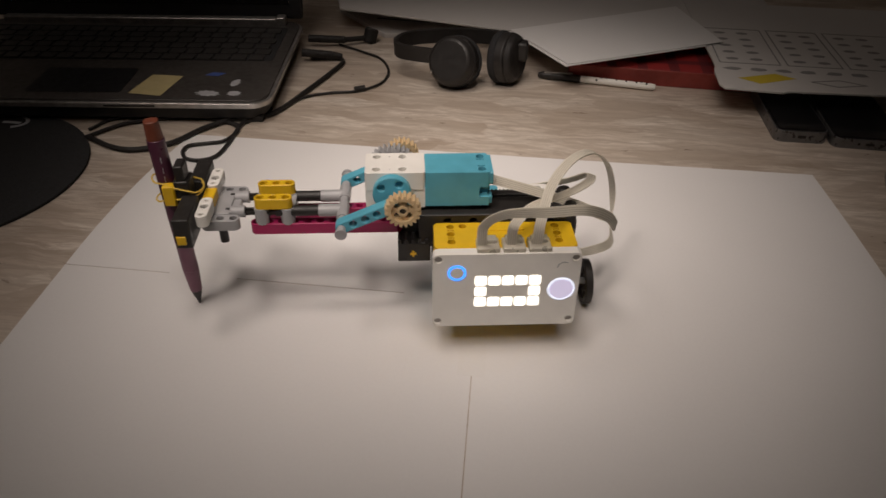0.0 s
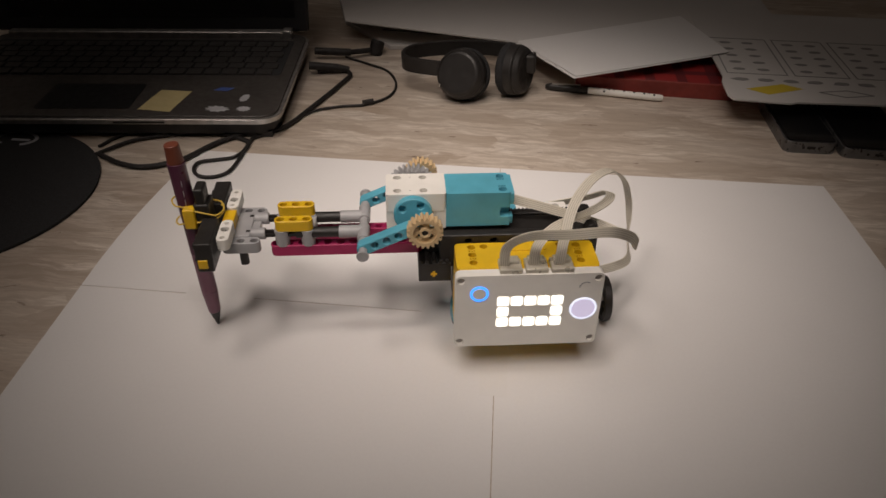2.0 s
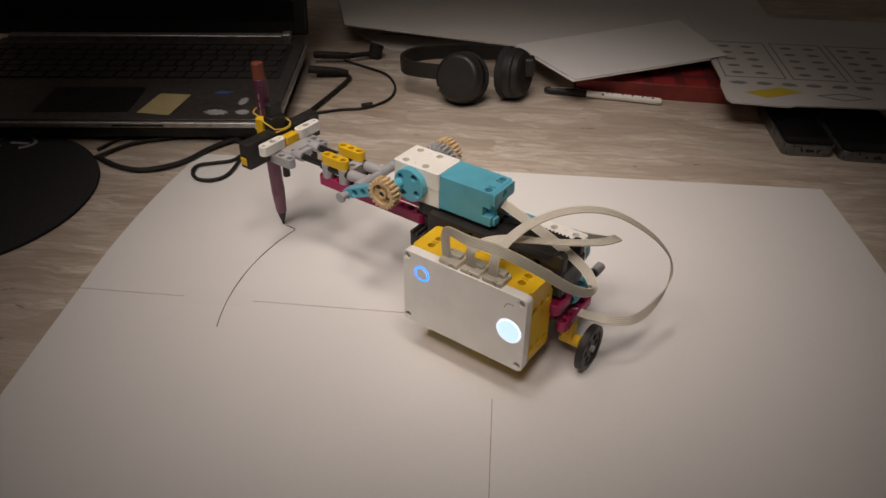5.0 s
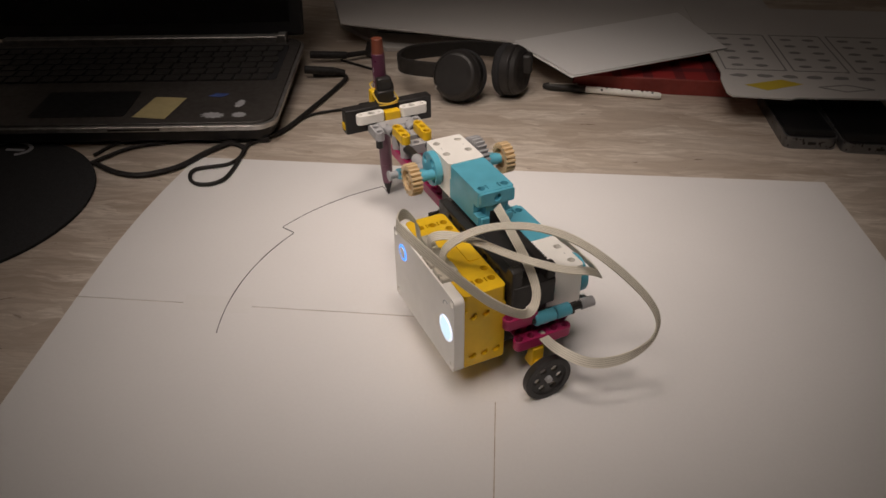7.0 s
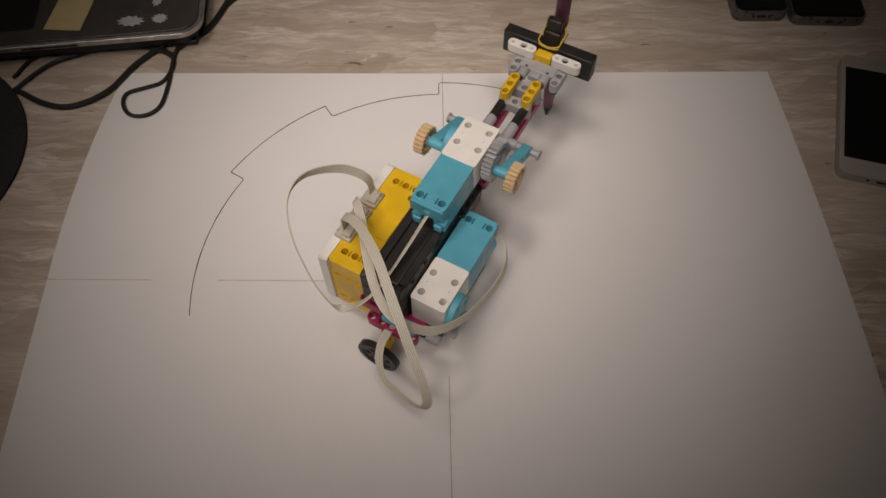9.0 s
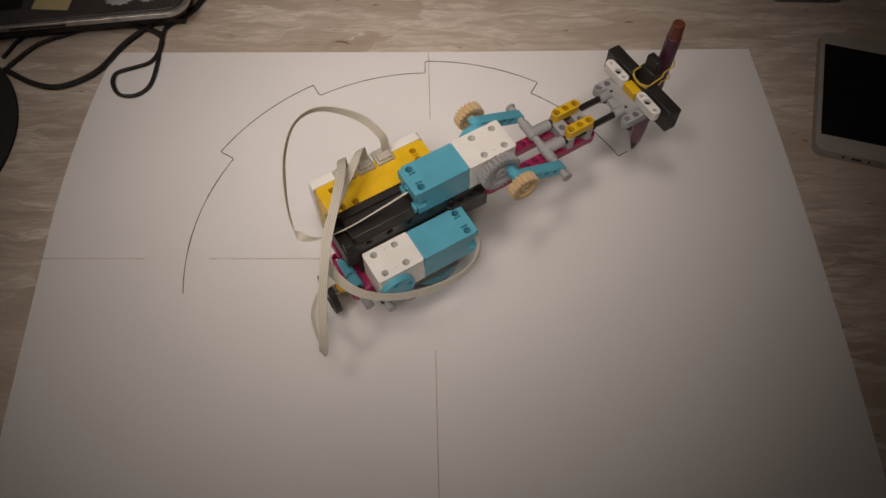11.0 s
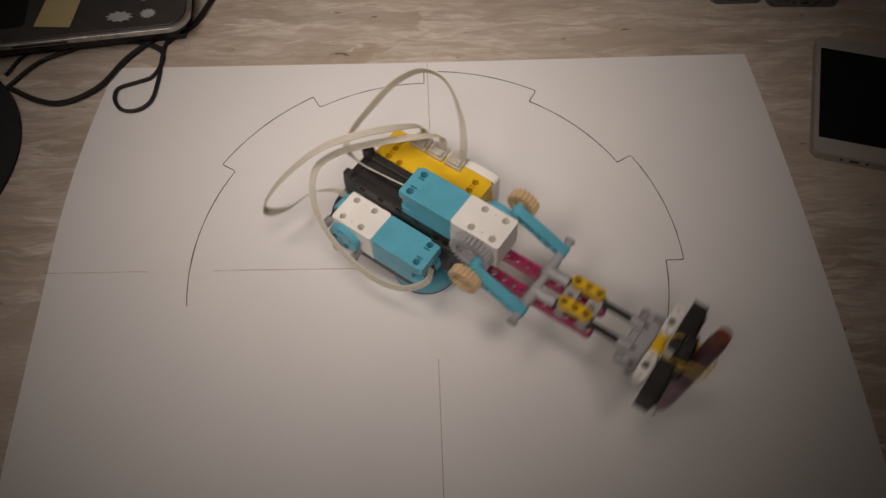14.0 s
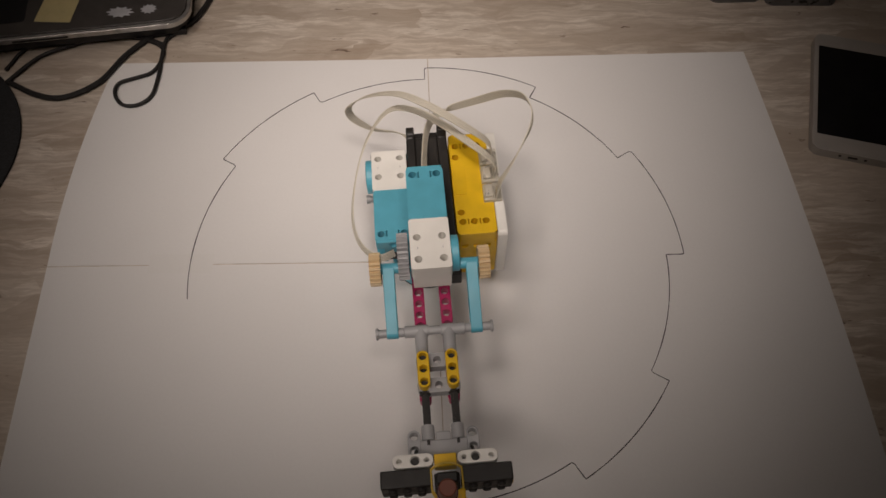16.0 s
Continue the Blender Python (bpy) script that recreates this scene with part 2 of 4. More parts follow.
def part(name, bm, material, parent=None, label="", bev=0.0, seg=2):
    bmesh.ops.recalc_face_normals(bm, faces=bm.faces)
    me = bpy.data.meshes.new(name)
    bm.to_mesh(me)
    bm.free()
    me.materials.append(material)
    me.polygons.foreach_set("use_smooth", [True] * len(me.polygons))
    me.set_sharp_from_angle(angle=radians(35))
    ob = new(name, me)
    ob.parent = parent
    if bev:
        mod = ob.modifiers.new("edge", "BEVEL")
        mod.width, mod.segments, mod.limit_method, mod.angle_limit = bev, seg, "ANGLE", radians(40)
        mod.harden_normals = False
    return tagged(ob, label)


def thing(name, label, category, group="", kind=""):
    return tagged(new(name), label, category, group, kind)


FACE_XZ = Matrix(((1, 0, 0, 0), (0, 0, 1, 0), (0, 1, 0, 0), (0, 0, 0, 1)))   # plate's x, y -> x, z; thickness along +y
FACE_YZ = Matrix(((0, 0, 1, 0), (1, 0, 0, 0), (0, 1, 0, 0), (0, 0, 0, 1)))   # plate's x, y -> y, z; thickness along +x


def lift_beam(n, width=0.0074, thick=0.0074, m=I4, pitch=0.008):
    """A studless beam of n holes along x from 0, its holes along z."""
    L = (n - 1) * pitch
    return plate(rounded(-width / 2, L + width / 2, -width / 2, width / 2, width / 2 - 0.0001, 6), [(i * pitch, 0, 0.0024) for i in range(n)], thick, m)


def gear(r, teeth, width, hub=0.0035, m=I4):
    """A spur gear about z with square-topped teeth, a recessed web and an axle hole."""
    outer = []
    for i in range(teeth):
        for f, rr in ((0.0, r * 0.81), (0.28, r), (0.60, r), (0.88, r * 0.81)):
            a = 2 * math.pi * (i + f) / teeth
            outer.append((rr * math.cos(a), rr * math.sin(a)))
    rim = plate(outer, [(0, 0, r * 0.66)], width, Matrix.Translation((0, 0, -width / 2)), 24)
    web = plate([(r * 0.7 * math.cos(2 * math.pi * i / 24), r * 0.7 * math.sin(2 * math.pi * i / 24)) for i in range(24)],
                [(r * 0.46 * math.cos(a), r * 0.46 * math.sin(a), r * 0.19) for a in (0.78, 2.35, 3.93, 5.5)] + [(0, 0, 0.0022)], width * 0.40, Matrix.Translation((0, 0, -width * 0.20)), 12)
    collar = plate([(r * 0.31 * math.cos(2 * math.pi * i / 20), r * 0.31 * math.sin(2 * math.pi * i / 20)) for i in range(20)], [(0, 0, 0.0021)], width * 0.94, Matrix.Translation((0, 0, -width * 0.47)), 12)
    out = join(rim, web, collar)
    bmesh.ops.transform(out, matrix=m, verts=out.verts)
    return out


def smooth_path(pts, per=10):
    """Catmull-Rom points through pts."""
    P = [Vector(p) for p in pts]
    P = [P[0] * 2 - P[1]] + P + [P[-1] * 2 - P[-2]]
    out = []
    for i in range(1, len(P) - 2):
        for k in range(per):
            t = k / per
            a, b, c, d = P[i - 1:i + 3]
            out.append(0.5 * ((2 * b) + (c - a) * t + (2 * a - 5 * b + 4 * c - d) * t * t + (3 * b - a - 3 * c + d) * t ** 3))
    return out + [P[-2]]


def sweep(pts, section, wide):
    """A section (u, v points) swept along pts; wide: the first direction of u."""
    bm = bmesh.new()
    rings = []
    u = Vector(wide)
    for i, p in enumerate(pts):
        tan = (pts[min(i + 1, len(pts) - 1)] - pts[max(i - 1, 0)]).normalized()
        u = (u - tan * u.dot(tan)).normalized()
        v = tan.cross(u)
        rings.append([bm.verts.new(p + u * a + v * b) for a, b in section])
    n = len(section)
    for r0, r1 in zip(rings, rings[1:]):
        for j in range(n):
            bm.faces.new((r0[j], r0[(j + 1) % n], r1[(j + 1) % n], r1[j]))
    bm.faces.new(rings[0][::-1])
    bm.faces.new(rings[-1])
    return bm


def circle_section(r, n=8):
    return [(r * math.cos(2 * math.pi * i / n), r * math.sin(2 * math.pi * i / n)) for i in range(n)]


def cord(pts, r, per=10, n=8):
    return sweep(smooth_path(pts, per), circle_section(r, n), (0.3, 0.2, 1))


# ---- the room ----
def wall(name, lo, hi, mat, label, category="wall"):
    tagged(part(name, box(lo, hi), mat), label, category, kind="structure")


wall("floor", (-2.2, -2.2, -0.80), (2.2, 2.2, -0.75), M_FLOOR, "plain brown floor under the desk", "floor")
wall("ceiling", (-2.2, -2.2, 1.75), (2.2, 2.2, 1.80), M_CEIL, "plain pale ceiling over the desk", "ceiling")
wall("wall_north", (-2.2, 0.93, -0.75), (2.2, 1.03, 1.75), M_WALL, "pale painted wall behind the desk")
wall("wall_south", (-2.2, -2.2, -0.75), (2.2, -2.1, 1.75), M_WALL, "pale painted wall behind the desk's front side")
wall("wall_west", (-2.2, -2.1, -0.75), (-2.1, 0.93, 1.75), M_WALL, "pale painted side wall of the room")
wall("wall_east", (2.1, -2.1, -0.75), (2.2, 0.93, 1.75), M_WALL, "pale painted side wall of the room")

desk = thing("desk", "wide desk with a bleached strand-board laminate top", "desk")
part("desktop", box((-1.0, -0.55, -0.0306), (1.0, 0.92, -0.0006)), M_TABLE, desk, bev=0.002)
for x in (-0.95, 0.95):
    for y in (-0.5, 0.86):
        part("leg", box((x - 0.025, y - 0.025, -0.75), (x + 0.025, y + 0.025, -0.0306)), M_GREY, desk, bev=0.002)


# ---- the paper with its seams ----
def sheet(c00, c10, c11, c01, label, bow=0.0):
    """A sheet with the given corners: near left, near right, far right, far left; bow: how far its outer side edge bends outwards."""
    bm = bmesh.new()
    nx, ny = 24, 18
    c00, c10, c11, c01 = [Vector((*c, 0)) for c in (c00, c10, c11, c01)]
    outer = -1 if c00.x + c10.x < 0 else 1

    def place(u, v):
        p = c00.lerp(c10, u).lerp(c01.lerp(c11, u), v)
        p.x += outer * bow * 4 * v * (1 - v) * max(0, (u - 0.5) * 2 * outer) ** 2
        return p

    grid = [[bm.verts.new(place(i / nx, j / ny)) for j in range(ny + 1)] for i in range(nx + 1)]
    for i in range(nx):
        for j in range(ny):
            bm.faces.new((grid[i][j], grid[i + 1][j], grid[i + 1][j + 1], grid[i][j + 1]))
    geo = bmesh.ops.extrude_face_region(bm, geom=bm.faces[:])
    bmesh.ops.translate(bm, vec=(0, 0, -0.0005), verts=[v for v in geo["geom"] if isinstance(v, bmesh.types.BMVert)])
    tagged(part("paper_sheet", bm, M_PAPER), label, "paper", "sheets taped edge to edge")


sheet((0.0158, -0.2050), (0.3150, -0.1960), (0.2938, 0.2222), (0.0000, 0.2172), "large white paper sheet lying on the desk", 0.0048)
sheet((-0.2995, 0.0002), (0.0076, 0.0022), (-0.0008, 0.2172), (-0.2905, 0.2155), "white paper sheet joined to the large one", 0.0062)
sheet((-0.2880, -0.2080), (0.0151, -0.2070), (0.0076, 0.0013), (-0.2995, -0.0007), "white paper sheet joined along its upper edge", 0.0)
for x0, x1 in ((-0.219, -0.168), (-0.045, -0.004)):
    tagged(part("tape", plate(rounded(x0, x1, -0.007, 0.010, 0.0006, 2), [], 0.00006, Matrix.Translation((0, 0, 0.00001))), M_TAPE), "strip of matt paper tape over the seam", "tape")

tagged(part("tape", plate([(0.0015, -0.0750), (0.0190, -0.0744), (0.0105, 0.1380), (-0.0070, 0.1374)], [], 0.00006, Matrix.Translation((0, 0, 0.00001))), M_TAPE), "long strip of matt paper tape over the seam", "tape")

# ---- the drawing robot ----
PIVOTS = [(0.0022, 0.0010)] + [(0.0011, 0.0036)] * 9   # where the foot stands at each rest
robot = thing("drawing_robot", "yellow, azure and white toy-brick robot holding a pen on paper", "robot")


def pin_holes(xs, ys, r=0.0025):
    return [(x, y, r) for x in xs for y in ys]


# hub: yellow body, white cover with lights
hub = part("hub", join(
    box((-0.0535, 0.0298, 0.0325), (0.0285, 0.0560, 0.0735)),
    plate(rounded(-0.0555, 0.0305, 0.0283, 0.0558, 0.003), pin_holes((0.0202, -0.0450), (0.0328, 0.0408, 0.0488)) + pin_holes((0.0125, -0.0350, -0.010), (0.0322,)) + pin_holes((0.0187, 0.0202, 0.0217, -0.0465, -0.0450, -0.0435), (0.0368, 0.0448), 0.0007), 0.0114, Matrix.Translation((0, 0, 0.0734))),
    plate(rounded(0.0283, 0.0558, 0.0305, 0.0738, 0.002), pin_holes((0.0335, 0.0415, 0.0495), (0.0385, 0.0690)), 0.004, Matrix.Translation((-0.0555, 0, 0)) @ FACE_YZ),
    plate(rounded(0.0283, 0.0558, 0.0305, 0.0738, 0.002), pin_holes((0.0335, 0.0415, 0.0495), (0.0385, 0.0690)), 0.004, Matrix.Translation((0.0265, 0, 0)) @ FACE_YZ),
    box((-0.0535, 0.0285, 0.0307), (0.0285, 0.0558, 0.0330)),
), M_YELLOW, robot, "yellow hub body with pin holes", 0.0006)
hub.location = (-0.0035, -0.0072, -0.0062)
part("latch", plate(rounded(-0.026, -0.002, 0.0290, 0.0380, 0.002), [], 0.0008, Matrix.Translation((0, 0, 0.0848))), M_YELLOW, hub, "raised yellow latch", 0.0002)
part("front_cover", plate(rounded(-0.0570, 0.0320, 0.0300, 0.0850, 0.0035), [(x, z, 0.0024) for x in (-0.0534, 0.0286) for z in (0.0342, 0.0812)], 0.0066, Matrix.Translation((0, 0.0561, 0)) @ FACE_XZ), M_WHITE, hub, "white hub cover with screw holes", 0.0009, 3)
part("screw_back", box((-0.0558, 0.0570, 0.0315), (0.0308, 0.0608, 0.0835)), M_PALE, hub, "pale screw heads sunk in the cover")
FRONT = 0.0627
led_cells = []
for r in range(3):
    for c in range(5):
        if r != 1 or c in (0, 4):
            x, z = 0.0029 - 0.0082 * c, 0.0655 - 0.0081 * r
            led = part("led", plate(rounded(-0.0036, 0.0036, -0.0035, 0.0035, 0.0014, 3), [], 0.0003, FACE_XZ), M_LED, hub, "glowing warm white display square")
            led_cells.append((led, c, x, z))


def ring(x, z, r0, r1, mat, label, name="button_ring"):
    n = 28
    part(name, plate([(r1 * math.cos(2 * math.pi * i / n), r1 * math.sin(2 * math.pi * i / n)) for i in range(n)], [(0, 0, r0)], 0.0004, Matrix.Translation((x, FRONT, z)) @ FACE_XZ, n), mat, hub, label)


BUTTON_X = -0.0464
ring(0.0175, 0.0717, 0.0042, 0.0056, M_LED_B, "glowing blue ring")
ring(BUTTON_X, 0.0583, 0.0074, 0.0084, M_LED_W, "glowing white button ring")
part("button", rod((0.0175, FRONT - 0.001, 0.0717), (0.0175, FRONT + 0.0006, 0.0717), 0.0038, 24), M_WHITE, hub, "small round white button")
part("button", rod((BUTTON_X, FRONT - 0.001, 0.0583), (BUTTON_X, FRONT + 0.0004, 0.0583), 0.0073, 28), M_BUTTON, hub, "large round button glowing faintly lavender")
lens = part("button_light", rod((0, 0, 0), (0, 0.0003, 0), 0.0073, 28), M_LENS, hub, "pale blue glowing button face")
part("small_button", plate([(0.0042 * math.cos(radians(a)), 0.0042 * math.sin(radians(a))) for a in range(0, 130, 10)] + [(0.0036 * math.cos(radians(a)), 0.0036 * math.sin(radians(a))) for a in range(120, -10, -10)], [], 0.0002, Matrix.Translation((-0.0465, FRONT, 0.0745)) @ FACE_XZ), M_GREY, hub, "thin arc of a small button")
for x in (-0.0010, -0.0165, -0.0318):
    part("cable_plug", join(box((x - 0.0068, 0.0490, 0.0835), (x + 0.0068, 0.0615, 0.0880)), box((x - 0.0052, 0.0500, 0.0870), (x + 0.0052, 0.0560, 0.0905))), M_PLUG, hub, "milky translucent cable plug", 0.0008)


def motor(name, x0, x1, white_first, y, z0, z1, label):
    """A boxy motor: white gear end and azure body, pin holes on top. white_first: the white end is at x0."""
    w = 0.0128
    cut = x0 + (x1 - x0) * (0.455 if white_first else 0.520)
    (wa, wb), (ba, bb) = (((x0, cut), (cut, x1)) if white_first else ((cut, x1), (x0, cut)))
    s = 1 if white_first else -1
    we, be = (x0, x1) if white_first else (x1, x0)
    holes = pin_holes((we + s * 0.007, we + s * 0.023), (y - 0.008, y + 0.008), 0.0025)
    body = part(name, join(box((wa, y - w + 0.0006, z0), (wb, y + w - 0.0006, z1 - 0.0115)),
                           plate(rounded(wa, wb, y - w, y + w, 0.0018), holes, 0.0120, Matrix.Translation((0, 0, z1 - 0.0120)))), M_WHITE, robot, label, 0.0008)
    part("motor_housing", join(box((ba, y - w + 0.0004, z0 + 0.001), (bb, y + w - 0.0004, z0 + 0.0072)),
                               box((min(cut, be - s * 0.0062), y - w + 0.0004, z0 + 0.0070), (max(cut, be - s * 0.0062), y + w - 0.0004, z1 - 0.0105)),
                               box((min(be, be - s * 0.0070), y - 0.0068, z0 + 0.0070), (max(be, be - s * 0.0070), y + 0.0068, z1 - 0.0105)),
                               plate(rounded(ba, bb, y - w + 0.0004, y + w - 0.0004, 0.0018), pin_holes((be - s * 0.0048,), (y - 0.008, y + 0.008), 0.0026) + pin_holes([be - s * d for d in (0.0033, 0.0050, 0.0067)], (y - 0.0042, y + 0.0042), 0.0008), 0.0106, Matrix.Translation((0, 0, z1 - 0.0110))),
                               plate(rounded(y - w + 0.001, y + w - 0.001, z1 - 0.0095, z1 - 0.0008, 0.0015), [(y, z1 - 0.0050, 0.0026)], 0.0030, Matrix.Translation((be - (0.0010 if white_first else 0.0020), 0, 0)) @ FACE_YZ)), M_TEAL, body, "azure motor housing", 0.0006)
    part("print_mark", join(*[box((we + s * 0.015 - 0.0006, y + d - 0.0002, z1), (we + s * 0.015 + 0.0006, y + d + 0.0002, z1 + 0.0001)) for d in (-0.008, 0.008)]), M_GREY, body)
    e0, e1 = sorted((be + s * 0.0002, be + s * 0.0022))
    part("end_rib", join(box((e0, y - w + 0.002, z0 + 0.0012), (e1, y - 0.0050, z0 + 0.0068)), box((e0, y + 0.0050, z0 + 0.0012), (e1, y + w - 0.002, z0 + 0.0068))), M_TEAL, body, "azure ribbed motor end", 0.0006)
    part("cable_socket", box((min(be, be + s * 0.0009), y - 0.0042, z0 + 0.0015), (max(be, be + s * 0.0009), y + 0.0042, z0 + 0.0100)), M_BLACK, body)
    return body


arm_motor = motor("arm_motor", -0.0081, 0.0684, False, 0.0012, 0.0855, 0.1105, "white motor end with pin holes")
turn_motor = motor("turn_motor", -0.0539, 0.0223, True, -0.0234, 0.0440, 0.0720, "white motor end with pin holes")
AX, AZ = 0.0520, 0.0985
part("motor_disc", join(plate([(0.0118 * math.cos(2 * math.pi * i / 30), 0.0118 * math.sin(2 * math.pi * i / 30)) for i in range(30)], [(0.008 * math.cos(a), 0.008 * math.sin(a), 0.0023) for a in (0.6, 2.17, 3.74, 5.31)], 0.005, Matrix.Translation((AX, 0.0142, AZ)) @ FACE_XZ),
                        rod((AX, 0.0135, AZ), (AX, 0.0160, AZ), 0.0110, 26)), M_TEAL, arm_motor, "azure round drive disc", 0.0006)
part("drive_gear", gear(0.0152, 28, 0.0068, m=Matrix.Translation((AX, -0.0164, AZ)) @ FACE_XZ), M_GREY, arm_motor, "grey toothed drive wheel")
part("motor_disc", join(plate([(0.0125 * math.cos(2 * math.pi * i / 30), 0.0125 * math.sin(2 * math.pi * i / 30)) for i in range(30)], [(0.008 * math.cos(a), 0.008 * math.sin(a), 0.0023) for a in (0.2, 1.77, 3.34, 4.91)], 0.005, Matrix.Translation((-0.0420, -0.0410, 0.0570)) @ FACE_XZ),
                        rod((-0.0420, -0.0355, 0.0570), (-0.0420, -0.0385, 0.0570), 0.0110, 26)), M_TEAL, turn_motor, "azure round drive disc", 0.0006)
for x in (-0.0500, -0.0340):
    part("connector_pin", join(rod((x, -0.020, 0.0395), (x, -0.0415, 0.0395), 0.0026, 14), rod((x, -0.0400, 0.0395), (x, -0.0430, 0.0395), 0.0033, 14)), M_GREY, robot)
part("motor_foot", box((-0.054, -0.034, 0.033), (0.010, -0.010, 0.0440)), M_BLACK, robot, bev=0.001)

# black core between hub and motor, and the front bracket
part("core_frame", join(box((-0.0560, -0.0092, 0.0320), (0.0270, 0.0200, 0.0700)), rod((-0.0600, -0.0055, 0.0725), (0.0370, -0.0055, 0.0725), 0.0042, 18), rod((-0.0580, 0.0150, 0.0725), (0.0350, 0.0150, 0.0725), 0.0045, 18),
                        box((-0.0630, -0.0090, 0.0600), (0.0340, 0.0198, 0.0752)), box((-0.0640, -0.0092, 0.0600), (-0.0560, 0.0190, 0.0775)), box((0.000, -0.006, 0.069), (0.034, 0.015, 0.0745)), *[box((-0.046 + 0.016 * i, -0.0100, 0.050), (-0.040 + 0.016 * i, -0.0088, 0.068)) for i in range(5)]), M_BLACK, robot, "black plastic core frame", 0.0008)
for y0, y1, z, horn in ((0.0132, 0.0199, 0.0836, 0.0062), (-0.0093, -0.0034, 0.0840, 0.0030)):
    wall_shape = [(-0.0632, 0.0600), (0.0360, 0.0600), (0.0360, z), (-0.0545, z), (-0.0565, z + 0.84 * horn), (-0.0600, z + horn), (-0.0632, z + 0.73 * horn)]
    part("core_wall", plate(wall_shape, [(-0.046 + 0.016 * i, z - 0.0046, 0.0022) for i in range(5)], y1 - y0, Matrix.Translation((0, y0, 0)) @ FACE_XZ), M_BLACK, robot, "black side wall with a raised rear end", 0.0008)
part("core_cover", box((-0.0556, -0.0036, 0.0690), (0.0330, 0.0134, 0.0828)), M_BLACK, robot, "smooth black cover between the side walls", 0.0012)
part("rack_marks", join(*[box((-0.052 + 0.0026 * i, -0.0096, 0.0822), (-0.0509 + 0.0026 * i, -0.0086, 0.0843)) for i in range(32)]), M_BLACK, robot, "row of small rack teeth")
part("spacer", box((-0.004, -0.0085, 0.0744), (0.050, 0.0110, 0.0856)), M_BLACK, robot, bev=0.0008)
part("front_bracket", box((0.0285, -0.0090, 0.0500), (0.0492, 0.0220, 0.0640)), M_BLACK, robot, "black notched front bracket", 0.0008)
part("bracket_post", box((0.0280, -0.0070, 0.0640), (0.0300, 0.0200, 0.0720)), M_BLACK, robot, bev=0.0004)
for i in range(5):
    part("bracket_tooth", box((0.0300 + 0.0042 * i, -0.0090, 0.0640), (0.0322 + 0.0042 * i, 0.0220, 0.0664)), M_BLACK, robot, bev=0.0003)
part("axle_end", join(box((0.0375, 0.0215, 0.0555), (0.0415, 0.0226, 0.0569)), box((0.0388, 0.0215, 0.0542), (0.0402, 0.0226, 0.0582))), M_YELLOW, robot)
for s in (-1, 1):
    part("arm_beam", lift_beam(12, thick=0.0078, m=Matrix.Translation((0.0500, 0.0087 * s, 0.0662))), M_MAGENTA, robot, "magenta beam with pin holes", 0.0005)
    part("root_beam", lift_beam(4, thick=0.0078, m=Matrix.Translation((0.0180, 0.0087 * s, 0.0662))), M_BLACK, robot, bev=0.0005)
    part("guide_beam", lift_beam(3, m=Matrix.Translation((0.1180, 0.0087 * s, 0.0845))), M_YELLOW, robot, "short yellow beam with three holes", 0.0005)
    part("axle_stub", join(*[rod((x, 0.0087 * s, 0.0845), (x, 0.0087 * s, 0.0872), 0.0022, 10) for x in (0.118, 0.134)]), M_BLACK, robot)
for x in (0.118, 0.134):
    part("axle_holder", join(*[rod((x, 0.0087 * s, 0.0735), (x, 0.0087 * s, 0.0846), 0.0044, 16) for s in (-1, 1)], plate(rounded(x - 0.0046, x + 0.0046, -0.012, 0.012, 0.003), [(x, 0, 0.0024)], 0.0075, Matrix.Translation((0, 0, 0.0765)))), M_GREY, robot, "grey axle holder", 0.0005)

# tail: magenta cross beams, azure axle parts and the small wheel
part("tail_beam", lift_beam(5, m=Matrix.Translation((-0.0600, -0.0200, 0.0400)) @ FACE_YZ @ Matrix.Rotation(0, 4, "Z")), M_MAGENTA, robot, bev=0.0005)
part("tail_beam", lift_beam(5, m=Matrix.Translation((-0.0650, -0.0180, 0.0320)) @ Matrix.Rotation(radians(90), 4, "Z")), M_MAGENTA, robot, bev=0.0005)
part("tail_beam", lift_beam(3, m=Matrix.Translation((-0.0615, 0.0040, 0.0480)) @ Matrix.Rotation(radians(90), 4, "Z")), M_MAGENTA, robot, bev=0.0005)
part("axle_joiner", join(rod((-0.0640, 0.004, 0.0500), (-0.0640, -0.010, 0.0500), 0.0042, 16), rod((-0.0640, -0.011, 0.0500), (-0.0640, -0.021, 0.0500), 0.0042, 16)), M_TEAL, robot, "azure axle joiner", 0.0005)
part("tail_axle", rod((-0.0640, 0.006, 0.0500), (-0.0640, -0.030, 0.0500), 0.0024, 10), M_BLACK, robot)
part("connector_pin", rod((-0.0640, -0.029, 0.0500), (-0.0640, -0.038, 0.0500), 0.0034, 14), M_GREY, robot)
part("wheel_block", join(box((-0.0680, -0.0020, 0.0270), (-0.0610, 0.0060, 0.0330)), rod((-0.0600, 0.0020, 0.0170), (-0.0740, 0.0020, 0.0170), 0.0042, 16), box((-0.0690, -0.0020, 0.0170), (-0.0620, 0.0060, 0.0300))), M_YELLOW, robot, "yellow axle block", 0.0006)
